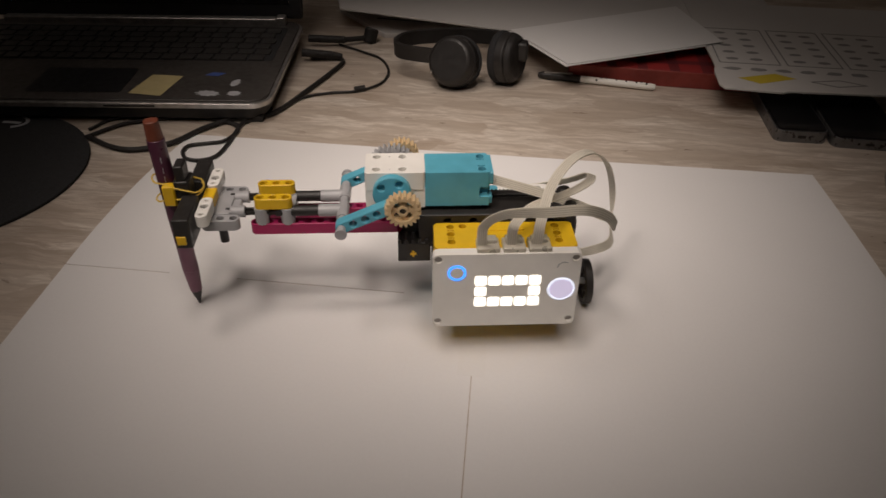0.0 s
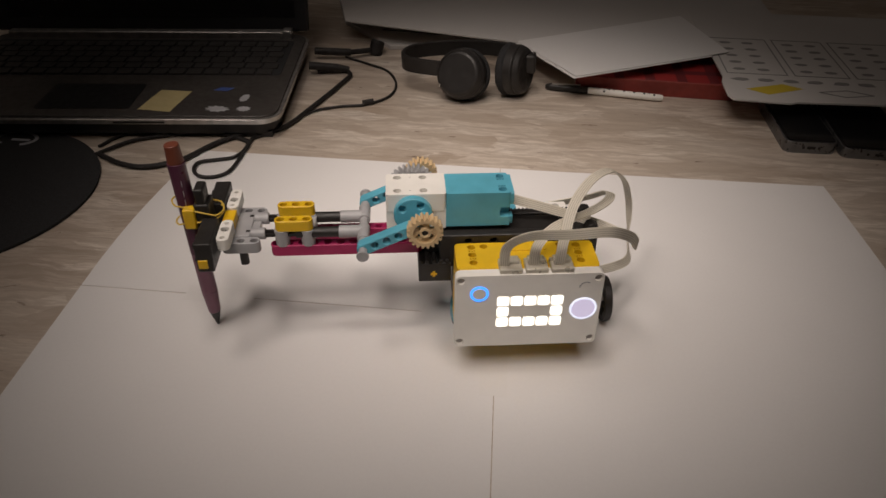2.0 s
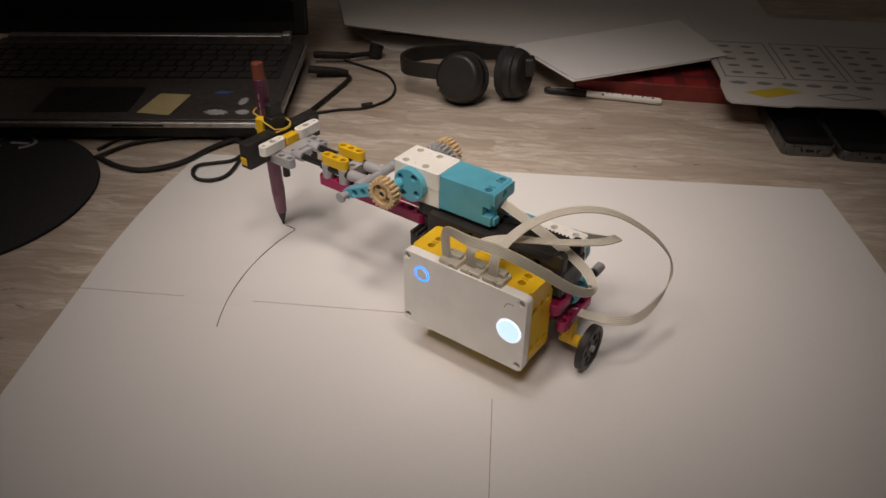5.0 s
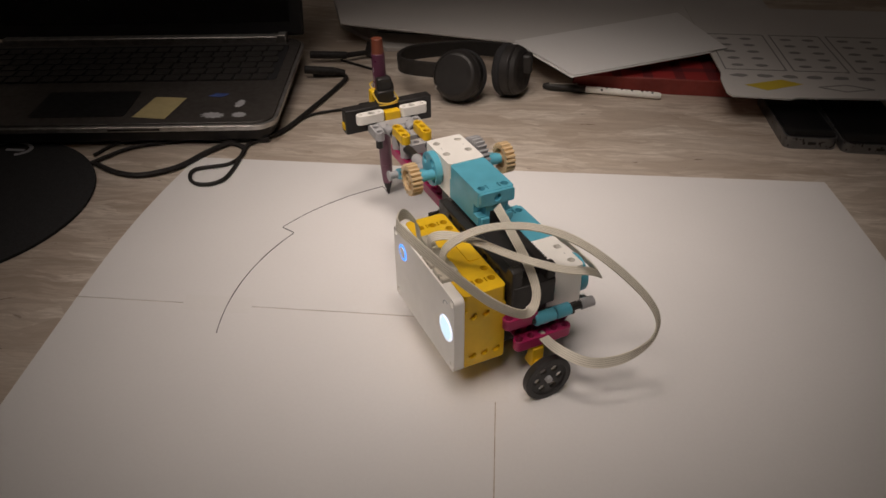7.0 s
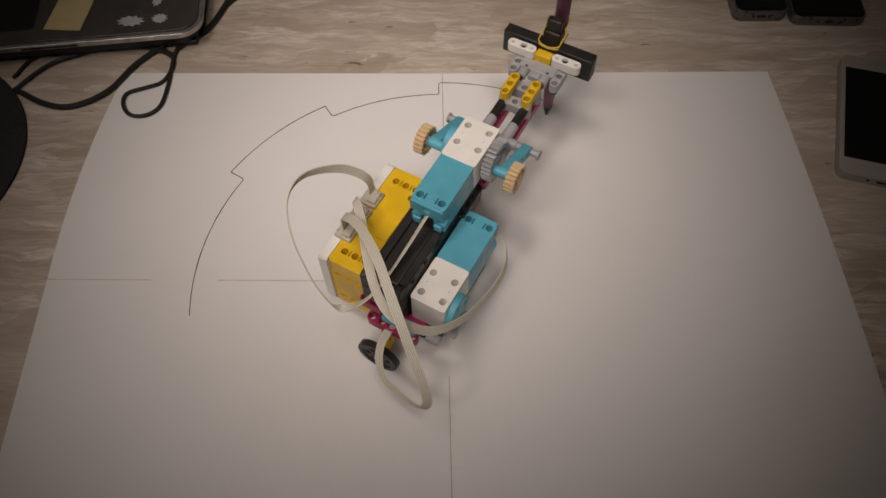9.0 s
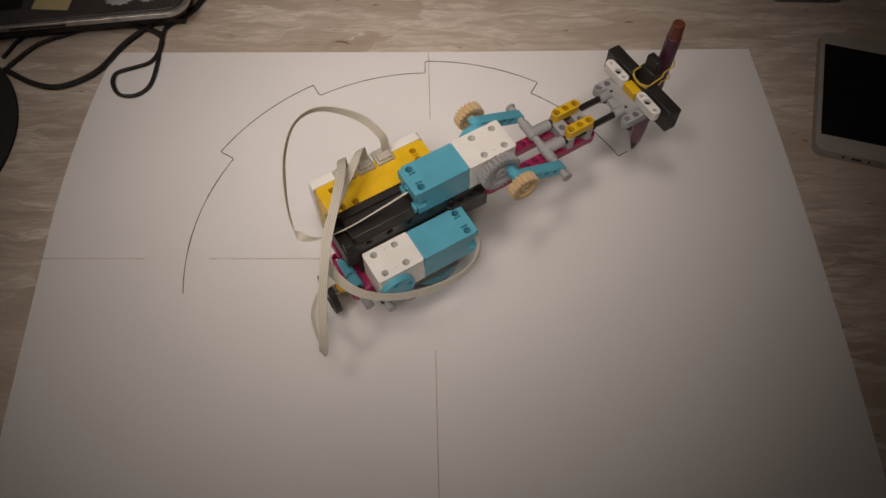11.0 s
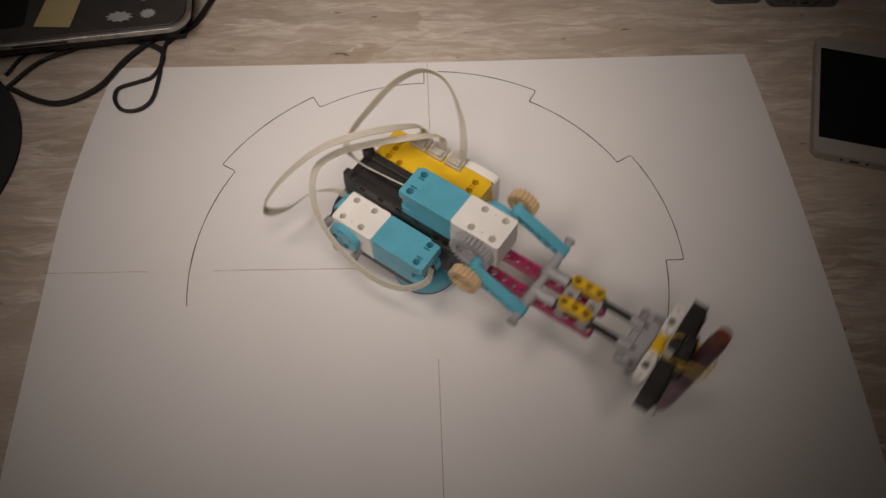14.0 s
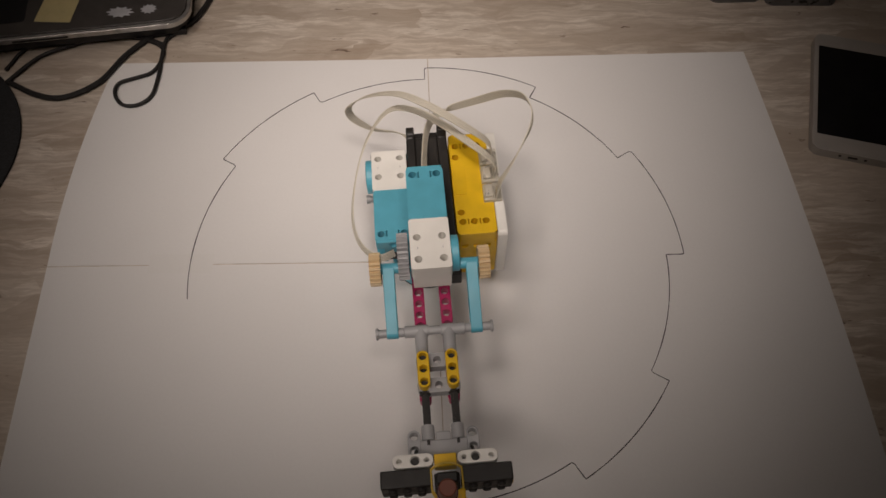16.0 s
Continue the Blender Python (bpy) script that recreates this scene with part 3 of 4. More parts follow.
wheel = part("tail_wheel", join(
    plate([(0.0158 * math.cos(2 * math.pi * i / 36), 0.0158 * math.sin(2 * math.pi * i / 36)) for i in range(36)], [(0, 0, 0.0118)], 0.005, Matrix.Translation((-0.0825, 0.0020, 0.0158)) @ FACE_YZ, 36),
    plate([(0.0122 * math.cos(2 * math.pi * i / 30), 0.0122 * math.sin(2 * math.pi * i / 30)) for i in range(30)], [(0.0078 * math.cos(a), 0.0078 * math.sin(a), 0.0022) for a in (0, 1.05, 2.09, 3.14, 4.19, 5.24)] + [(0, 0, 0.0024)], 0.002, Matrix.Translation((-0.0815, 0.0020, 0.0158)) @ FACE_YZ)), M_BLACK, robot, "small black pulley wheel", 0.0005)
part("wheel_axle", rod((-0.0835, 0.0020, 0.0158), (-0.0700, 0.0020, 0.0165), 0.0022, 10), M_GREY, wheel)

# ribbon cables
def flat_sweep(path, section, wide, ups):
    """Like sweep(), but the section turns its face to a direction that passes from the first of ups to the last along the path."""
    bm = bmesh.new()
    rings, u, ups = [], Vector(wide), [Vector(v) for v in ups]
    for i, p in enumerate(path):
        at = i / (len(path) - 1) * (len(ups) - 1)
        k = min(int(at), len(ups) - 2)
        up = ups[k].lerp(ups[k + 1], at - k)
        tan = (path[min(i + 1, len(path) - 1)] - path[max(i - 1, 0)]).normalized()
        u = (u - tan * u.dot(tan)).normalized()
        want = tan.cross(up)
        if want.length > 0.3:
            want.normalize()
            u = u.lerp(want if want.dot(u) >= 0 else -want, 0.25).normalized()
        v = tan.cross(u)
        rings.append([bm.verts.new(p + u * a + v * b) for a, b in section])
    n = len(section)
    for r0, r1 in zip(rings, rings[1:]):
        for k in range(n):
            bm.faces.new((r0[k], r0[(k + 1) % n], r1[(k + 1) % n], r1[k]))
    bm.faces.new(rings[0][::-1])
    bm.faces.new(rings[-1])
    return bm


def ribbon(pts, wide, parent, up, width):
    path = smooth_path(pts, 9)
    w = width / 2
    base = part("ribbon_cable", flat_sweep(path, [(-w, -0.0004), (w, -0.0004), (w, 0.0004), (-w, 0.0004)], wide, up), M_RIBBON, parent, "flat cream ribbon cable")
    # darker raised strips paint the shade between the ribbon's wires
    for k in (-0.6, -0.2, 0.2, 0.6):
        part("groove_shade", flat_sweep(path, [(k * w - 0.00018, -0.0005), (k * w + 0.00018, -0.0005), (k * w + 0.00018, 0.0005), (k * w - 0.00018, 0.0005)], wide, up), M_LINE, base)
    return base


ribbon([(-0.0006, 0.0500, 0.0820), (-0.0015, 0.0525, 0.0970), (-0.0120, 0.0640, 0.1120), (-0.0330, 0.0765, 0.1210), (-0.0530, 0.0750, 0.1210), (-0.0690, 0.0630, 0.1090), (-0.0800, 0.0450, 0.0910), (-0.0850, 0.0290, 0.0800),
        (-0.0830, 0.0190, 0.0780), (-0.0730, 0.0100, 0.0800), (-0.0550, 0.0050, 0.0850), (-0.0300, 0.0025, 0.0925), (-0.0095, 0.0012, 0.0985)],
       (1, 0, 0), robot, ((0, 1, 0.1), (0, 1, 0.3), (-0.6, 0.8, 0.3), (0, 1, 0.5), (0, 0.8, 0.6)), 0.0060)
ribbon([(-0.0182, 0.0500, 0.0820), (-0.0195, 0.0500, 0.0960), (-0.0330, 0.0360, 0.1000), (-0.0580, 0.0150, 0.0960), (-0.0745, -0.0040, 0.0925), (-0.0785, -0.0210, 0.0880), (-0.0680, -0.0370, 0.0740), (-0.0430, -0.0480, 0.0620),
        (-0.0080, -0.0525, 0.0560), (0.0150, -0.0470, 0.0540), (0.0265, -0.0340, 0.0550), (0.0240, -0.0234, 0.0560)],
       (1, 0, 0), robot, ((0, 1, 0.1), (0, 0, 1), (-0.2, 0, 1), (-0.5, -0.8, 0.4), (0, -1, 0.25), (0.3, -1, 0)), 0.0060)
ribbon([(-0.0335, 0.0500, 0.0820), (-0.0350, 0.0480, 0.0980), (-0.0430, 0.0300, 0.1100), (-0.0580, 0.0080, 0.1145), (-0.0755, -0.0130, 0.1090), (-0.0930, -0.0360, 0.0890), (-0.1040, -0.0520, 0.0660), (-0.1070, -0.0510, 0.0490),
        (-0.1040, -0.0360, 0.0370), (-0.0985, -0.0150, 0.0365), (-0.0830, -0.0030, 0.0385), (-0.0604, -0.0004, 0.0370)],
       (1, 0, 0), robot, ((0, 1, 0.1), (0, 0, 1), (-0.3, 0, 1), (-0.8, -0.5, 0.5), (-1, 0, 0.6), (-0.5, 0, 1)), 0.0062)

# turning foot: flat wheel on the paper
foot = part("turning_foot", join(rod((0, 0, 0.0030), (0, 0, 0.0150), 0.0268, 48), rod((0, 0, 0.0150), (0, 0, 0.0330), 0.0075, 20)), M_TEAL, robot, "azure wheel lying flat on the paper", 0.0012)
part("tyre", rod((0, 0, 0.0002), (0, 0, 0.0032), 0.0262, 48), M_BLACK, foot, "black rubber tread", 0.0008)

# slide: cross bar, axles, pen holder and pen
slide = part("slide_bar", join(rod((0.083, -0.0365, 0.0815), (0.083, 0.0365, 0.0815), 0.0027, 16), *[rod((0.083, s * 0.0300, 0.0815), (0.083, s * 0.0195, 0.0815), 0.0030, 16) for s in (-1, 1)],
                               *[rod((0.083, s * 0.0370, 0.0815), (0.083, s * 0.0352, 0.0815), 0.0038, 16) for s in (-1, 1)], *[rod((0.083, s * 0.0040, 0.0815), (0.083, s * 0.0190, 0.0815), 0.0038, 18) for s in (-1, 1)],
                               *[rod((0.083, s * 0.0087, 0.0815), (0.0985, s * 0.0087, 0.0815), 0.0040, 18) for s in (-1, 1)]), M_GREY, robot, "grey sliding cross bar", 0.0004)
for s in (-1, 1):
    part("axle", join(rod((0.0960, s * 0.0087, 0.0815), (0.1250, s * 0.0087, 0.0815), 0.0035, 16), box((0.0960, s * 0.0087 - 0.0023, 0.0806), (0.1560, s * 0.0087 + 0.0023, 0.0824)), box((0.0960, s * 0.0087 - 0.0009, 0.0792), (0.1560, s * 0.0087 + 0.0009, 0.0838))), M_BLACK, slide, "black cross axle")
    part("holder_arm", join(lift_beam(3, m=Matrix.Translation((0.1500, s * 0.0172, 0.0750))), rod((0.1440, s * 0.0087, 0.0815), (0.1530, s * 0.0087, 0.0815), 0.0038, 16)), M_GREY, slide, "grey beam with holes", 0.0004)
    part("white_beam", plate(rounded(0.1624, 0.1700, s * 0.0184 - 0.0116, s * 0.0184 + 0.0116, 0.0036), [(0.1662, s * 0.0172, 0.0026)] + [(0.1662, s * 0.0184 + d, 0.0014) for d in (-0.0078, 0.0078)], 0.0078, Matrix.Translation((0, 0, 0.0835))), M_WHITE, slide, "short white beam", 0.0005)
    part("pin_core", rod((0.1662, s * 0.0172, 0.0842), (0.1662, s * 0.0172, 0.0886), 0.0023, 12), M_BLACK, slide)
    part("holder_plate", join(box((0.1712, s * 0.0225 - 0.0145, 0.0735), (0.1812, s * 0.0225 + 0.0145, 0.0935)), *[rod((0.1810, s * 0.0225 + d, z), (0.1832, s * 0.0225 + d, z), 0.0025, 14) for d in (-0.008, 0.0, 0.008) for z in (0.0790, 0.0880)]), M_BLACK, slide, "black studded holder plate", 0.0008)
    part("lower_pin", rod((0.1580, s * 0.0150, 0.0640), (0.1580, s * 0.0150, 0.0760), 0.0028, 12), M_BLACK, slide)
part("holder_bridge", join(box((0.1530, -0.0140, 0.0770), (0.1640, 0.0140, 0.0835)), box((0.1480, -0.0045, 0.0775), (0.1535, 0.0045, 0.0825))), M_GREY, slide, bev=0.0008)
part("holder_block", box((0.1630, -0.0064, 0.0800), (0.1702, 0.0064, 0.0900)), M_YELLOW, slide, bev=0.0006)
part("holder_upright", join(box((0.1765, -0.0070, 0.0640), (0.1860, 0.0070, 0.1020)), box((0.1785, -0.0060, 0.1000), (0.1845, 0.0060, 0.1120))), M_BLACK, slide, "black upright behind the pen", 0.0012)
part("clip", box((0.1745, 0.0362, 0.0762), (0.1802, 0.0378, 0.0822)), M_YELLOW, slide, bev=0.0006)
part("clip", join(box((0.1850, 0.0030, 0.0860), (0.1925, 0.0095, 0.1000))), M_YELLOW, slide, "bent yellow clip", 0.001)
PEN_TOP, PEN_TIP = Vector((0.1930, -0.0005, 0.1400)), Vector((0.1882, -0.0016, 0.0006))


def pen_at(h):
    return PEN_TIP.lerp(PEN_TOP, h / 0.14)


pen = part("pen", rod(pen_at(0.062), pen_at(0.128), 0.0054, 26), M_PURPLE, slide, "dark purple felt-tip pen barrel", 0.0004)
part("lower_barrel", join(rod(pen_at(0.030), pen_at(0.0625), 0.0053, 26), rod(pen_at(0.012), pen_at(0.030), 0.0040, 24, 0.0053)), M_MAUVE, pen, "faded mauve lower barrel", 0.0004)
part("end_plug", rod(pen_at(0.1275), pen_at(0.140), 0.0050, 24, 0.0044), M_BROWN, pen, "red-brown end plug", 0.0006)
part("nib", join(rod(pen_at(0.006), pen_at(0.0125), 0.0024, 16, 0.0038), rod(pen_at(0.0), pen_at(0.0062), 0.0008, 12, 0.0022)), M_BLACK, pen, "black felt nib")
part("print_mark", join(*[box((-0.0002, -0.0016, h), (0.0002, 0.0016, h + 0.004), Matrix.Translation(pen_at(0) - Vector((0, 0, 0))) @ Matrix.Translation((0.0030, 0.0049, 0)) @ Matrix.Rotation(radians(35), 4, "Z")) for h in (0.094, 0.100, 0.106, 0.113)]), M_STICKER, pen)


def band(z, tilt, r=0.00055):
    n = 28
    pts = []
    for i in range(n + 1):
        a = 2 * math.pi * i / n
        x = 0.1845 + 0.0150 * math.cos(a)
        y = (0.0066 if x > 0.186 else 0.0086) * max(-1, min(1, 1.6 * math.sin(a)))
        pts.append(Vector((x, y, z + tilt * math.cos(a))))
    part("rubber_band", sweep(pts, circle_section(r, 6), (0, 0, 1)), M_RUBBER, slide, "stretched yellow rubber band")


band(0.0985, 0.004)
band(0.0905, -0.003)

# connecting rods with their gear wheels
rods = []
for s in (-1, 1):
    ang = math.atan2(0.0980 - 0.0815, 0.0460 - 0.0830)
    m = Matrix.Translation((0.0830, s * 0.0265, 0.0815)) @ Matrix.Rotation(-ang, 4, "Y") @ FACE_XZ @ Matrix.Translation((0, 0, -0.0036))
    link = part("connecting_rod", lift_beam(6, m=m), M_TEAL, robot, "azure connecting beam", 0.0005)
    part("gear_wheel", gear(0.0108, 20, 0.0070, m=Matrix.Translation((0.0455, s * 0.0345, 0.0978)) @ FACE_XZ), M_TAN, link, "tan toothed gear wheel")
    part("crank_pin", join(rod((0.0455, s * 0.0180, 0.0978), (0.0455, s * 0.0310, 0.0978), 0.0036, 16)), M_TEAL, link)
    part("axle_end", rod((0.0455, s * 0.0300, 0.0978), (0.0455, s * 0.0366, 0.0978), 0.0020, 10), M_BLACK, link)
    rods.append(link)

# ---- ink on the paper: pieces come up as the nib passes ----
SWINGS = [(4.06, 4.42, 189.9, 150.9), (5.50, 5.82, 150.9, 121.4), (7.02, 7.33, 121.4, 91.7), (8.37, 8.67, 91.7, 61.8), (9.80, 10.08, 61.8, 31.6),
          (11.12, 11.42, 31.6, 1.2), (12.60, 12.90, 1.2, -29.8), (13.90, 14.21, -29.8, -57.3), (15.33, 15.63, -57.3, -85.6)]
STROKE = 0.0140


def ease(k):
    return k * k * (3 - 2 * k)


def arm_angle(t):
    a = SWINGS[0][2]
    for t0, t1, a0, a1 in SWINGS:
        if t >= t0:
            a = a0 + (a1 - a0) * ease(min(1, (t - t0) / (t1 - t0)))
    return a


def foot_at(t):
    p = Vector(PIVOTS[0])
    for i, (t0, t1, a0, a1) in enumerate(SWINGS):
        p = p.lerp(Vector(PIVOTS[i + 1]), ease(max(0, min(1, (t - t0) / (t1 - t0)))))
    return p


def slide_at(t):
    v = 0.0
    for i, (t0, t1, a0, a1) in enumerate(SWINGS):
        k = ease(max(0, min(1, (t - t1 - 0.08) / 0.2)))
        v = v + ((1 - i % 2) - v) * k
    return v * STROKE


def nib(t):
    a, r = radians(arm_angle(t)), PEN_TIP.x + slide_at(t)
    p = foot_at(t)
    return Vector((p.x + r * math.cos(a) - PEN_TIP.y * math.sin(a), p.y + r * math.sin(a) + PEN_TIP.y * math.cos(a), 0))


ink_line = thing("ink_line", "thin dark pen line forming a toothed gear outline on the paper", "drawing")
strokes = []


def draw_ink():
    pts, last = [], None
    for i in range(int(16.0 * 240) + 1):
        p = nib(i / 240)
        if last is None or (p - last).length > 0.0022:
            pts.append((i / 240, p))
            last = p
    rng = random.Random(4)
    step = 2
    for i in range(0, len(pts) - 1, step):
        seg = pts[i:i + step + 1]
        if len(seg) < 2:
            continue
        w = 0.00035 * rng.uniform(0.75, 1.2)
        ob = part("ink_stroke", sweep([Vector((p.x, p.y, 0.00012)) for _, p in seg], [(-w, -0.00008), (w, -0.00008), (w, 0.00008), (-w, 0.00008)], (1, 1, 0)), M_INK, ink_line)
        strokes.append((seg[-1][0], ob))


draw_ink()

# ---- laptop ----
LAP = pose(-0.2215, 0.2450, 0, 0, 0, 7.2)
laptop = thing("laptop", "dark open laptop with a silver edge, at the desk's side", "laptop")
laptop.matrix_basis = LAP
base = part("base", join(plate(rounded(-0.376, -0.004, 0.005, 0.235, 0.022, 6), [], 0.0132, Matrix.Translation((0, 0, 0.0050))), box((-0.372, 0.008, 0.0), (-0.340, 0.030, 0.006)), box((-0.040, 0.008, 0.0), (-0.008, 0.030, 0.006)), box((-0.372, 0.205, 0.0), (-0.340, 0.230, 0.006)), box((-0.040, 0.205, 0.0), (-0.008, 0.230, 0.006))), M_DARK, laptop, "black laptop underside", 0.004)
part("rim", plate(rounded(-0.3815, 0.0015, -0.0015, 0.2395, 0.022, 7), [], 0.0052, Matrix.Translation((0, 0, 0.0180))), M_SILVER, base, "worn silver rim", 0.0014)
part("deck", plate(rounded(-0.3780, -0.0020, 0.0020, 0.2360, 0.019, 7), [], 0.0030, Matrix.Translation((0, 0, 0.0225))), M_GUNMETAL, base, "dark glossy palm rest", 0.001)
part("keyboard_well", plate(rounded(-0.365, -0.014, 0.105, 0.212, 0.006), [], 0.0006, Matrix.Translation((0, 0, 0.0254))), M_CLOTH, base)
part("touchpad", plate(rounded(-0.245, -0.150, 0.018, 0.080, 0.004), [], 0.0005, Matrix.Translation((0, 0, 0.0254))), M_DARK, base)
part("hinge_bar", join(box((-0.360, 0.221, 0.0240), (-0.030, 0.233, 0.0330)), box((-0.030, 0.220, 0.0240), (-0.019, 0.234, 0.0350))), M_SILVER, base, "silver hinge bar", 0.0015)
part("front_slot", box((-0.160, -0.0022, 0.0195), (-0.110, -0.0012, 0.0212)), M_DARK, base)
key_mesh = None
for r in range(6):
    for c in range(18):
        x, y = -0.355 + 0.0190 * c + (0.004 if r % 2 else 0), 0.112 + 0.0168 * r
        if x > -0.024:
            continue
        if key_mesh is None:
            k = part("key", plate(rounded(-0.0080, 0.0080, -0.0070, 0.0070, 0.0018, 2), [], 0.0016), M_KEY, base)
            key_mesh = k.data
        else:
            k = new("key", key_mesh)
            k.parent = base
        k.location = (x, y, 0.0262)
lid = part("lid", box((-0.378, 0.0, 0.0), (0.0, 0.010, 0.240), Matrix.Translation((0, 0.2330, 0.0300)) @ Matrix.Rotation(radians(-18), 4, "X")), M_DARK, laptop, "black laptop lid, tilted back", 0.003)
part("screen", box((-0.362, -0.0006, 0.016), (-0.016, 0.0004, 0.228), Matrix.Translation((0, 0.2330, 0.0300)) @ Matrix.Rotation(radians(-18), 4, "X")), M_GLASS, lid, "switched-off dark screen")
INV = LAP.inverted()


def on_deck(name, pts, mat, label, category):
    """A flat piece stuck on the palm rest, outlined by pts in the room."""
    tagged(part(name, plate([tuple((INV @ Vector((x, y, 0)))[:2]) for x, y in pts], [], 0.0003, LAP @ Matrix.Translation((0, 0, 0.0256))), mat), label, category)


on_deck("sticky_note", [(-0.3594, 0.2923), (-0.3265, 0.2928), (-0.3294, 0.2424), (-0.3633, 0.2440)], M_NOTE, "faded yellow sticky note on the laptop's palm rest", "sticky note")
for (x, y), w, h, mat, what in (((-0.2859, 0.2551), 0.022, 0.010, M_STICKER, "white"), ((-0.2598, 0.2589), 0.013, 0.009, M_STICKER, "white"), ((-0.2672, 0.2846), 0.009, 0.014, M_STICKER, "white"), ((-0.2955, 0.3031), 0.020, 0.010, M_BLUE_ST, "blue")):
    n = 5 if what == "white" else 1
    on_deck("sticker", [(x + w * (0.5 + 0.10 * (-1) ** i) * math.cos(2 * math.pi * i / (4 * n) + 0.6), y + h * (0.62 + 0.10 * (-1) ** i) * math.sin(2 * math.pi * i / (4 * n) + 0.6)) for i in range(4 * n)], mat, what + " sticker on the laptop's palm rest", "sticker")

# ---- mouse pad and cords ----
pad = tagged(part("mouse_pad", plate([(-0.4790 + 0.1245 * math.cos(2 * math.pi * i / 72), 0.1090 + 0.1245 * math.sin(2 * math.pi * i / 72)) for i in range(72)], [], 0.0030, Matrix.Translation((0, 0, -0.0006))), M_CLOTH, None, bev=0.001), "round black cloth mouse pad on the desk", "mouse pad")
part("pad_print", plate([(-0.4780 + 0.022 * math.cos(radians(a)), 0.2105 + 0.015 * math.sin(radians(a))) for a in range(-60, 250, 10)] + [(-0.4780 + 0.018 * math.cos(radians(a)), 0.2110 + 0.011 * math.sin(radians(a))) for a in range(240, -70, -10)], [], 0.0002, Matrix.Translation((0, 0, 0.0024))), M_STICKER, pad, "pale grey curved print")
part("pad_print", plate(rounded(-0.482, -0.463, 0.207, 0.211, 0.001), [], 0.0002, Matrix.Translation((0, 0, 0.0024))), M_STICKER, pad, "pale grey bar of print")
tagged(part("power_cable", cord([(-0.3828, 0.1911, 0.0026), (-0.3526, 0.1755, 0.0026), (-0.3268, 0.1731, 0.0026), (-0.2994, 0.1914, 0.0026), (-0.2803, 0.2269, 0.0026), (-0.2511, 0.2575, 0.0026), (-0.2254, 0.2686, 0.0026), (-0.2066, 0.3285, 0.0026), (-0.1909, 0.3918, 0.0026), (-0.1875, 0.4166, 0.0026), (-0.1989, 0.4256, 0.0026), (-0.2272, 0.4189, 0.0026)], 0.0025), M_CORD), "thick black power cord lying on the desk", "cable")
tagged(part("looped_cable", cord([(-0.2309, 0.2798, 0.0020), (-0.2474, 0.2469, 0.0020), (-0.2486, 0.2222, 0.0020), (-0.2473, 0.2016, 0.0020), (-0.2489, 0.1750, 0.0020), (-0.2590, 0.1635, 0.0020), (-0.2732, 0.1638, 0.0020), (-0.2825, 0.1755, 0.0020), (-0.2820, 0.1887, 0.0020), (-0.2669, 0.1958, 0.0020), (-0.2545, 0.2017, 0.0020), (-0.2488, 0.2139, 0.0020), (-0.2490, 0.2306, 0.0020), (-0.2613, 0.2407, 0.0020), (-0.2879, 0.2490, 0.0020), (-0.3068, 0.2499, 0.0020), (-0.3360, 0.2375, 0.0020), (-0.3641, 0.2224, 0.0020), (-0.3869, 0.1902, 0.0020)], 0.0018), M_CORD), "thin black cord in a loop on the paper", "cable")
tagged(part("headphone_cable", join(cord([(-0.2056, 0.4728, 0.0014), (-0.1709, 0.4525, 0.0014), (-0.1451, 0.4334, 0.0014), (-0.1298, 0.3980, 0.0014), (-0.1318, 0.3635, 0.0014), (-0.1530, 0.3381, 0.0014), (-0.1818, 0.3284, 0.0014), (-0.2078, 0.3106, 0.0014), (-0.2262, 0.2711, 0.0014), (-0.2469, 0.2452, 0.0014)], 0.0014), rod((-0.156, 0.338, 0.003), (-0.146, 0.344, 0.003), 0.0032, 12)), M_CORD), "thin black cord with a tie knot", "cable")
tagged(part("slack_cable", cord([(-0.3916, 0.2076, 0.0014), (-0.3768, 0.2355, 0.0014), (-0.3306, 0.2501, 0.0014), (-0.3006, 0.2488, 0.0014), (-0.2673, 0.2455, 0.0014), (-0.2502, 0.2383, 0.0014)], 0.0016), M_CORD), "thin black cord beneath the laptop's edge", "cable")
tagged(part("power_plug", join(rod((-0.2360, 0.4150, 0.0110), (-0.2020, 0.4230, 0.0070), 0.0046, 16), rod((-0.2020, 0.4230, 0.0070), (-0.1900, 0.4250, 0.0050), 0.0044, 16, 0.0032)), M_CORD, None, bev=0.0006), "black cable plug pushed into the laptop's side", "plug")
plug = thing("charger_plug", "black charger plug beside the laptop", "plug")
part("barrel", join(rod((-0.2420, 0.4650, 0.010), (-0.1980, 0.4720, 0.008), 0.0045, 16), rod((-0.200, 0.4715, 0.008), (-0.172, 0.4900, 0.006), 0.0032, 14)), M_CORD, plug, bev=0.0008)
part("knob", rod((-0.172, 0.4900, -0.0006), (-0.168, 0.4960, 0.016), 0.0085, 16), M_CORD, plug, bev=0.002)

# ---- headphones ----
phones = thing("headphones", "black on-ear headphones lying on the desk", "headphones")


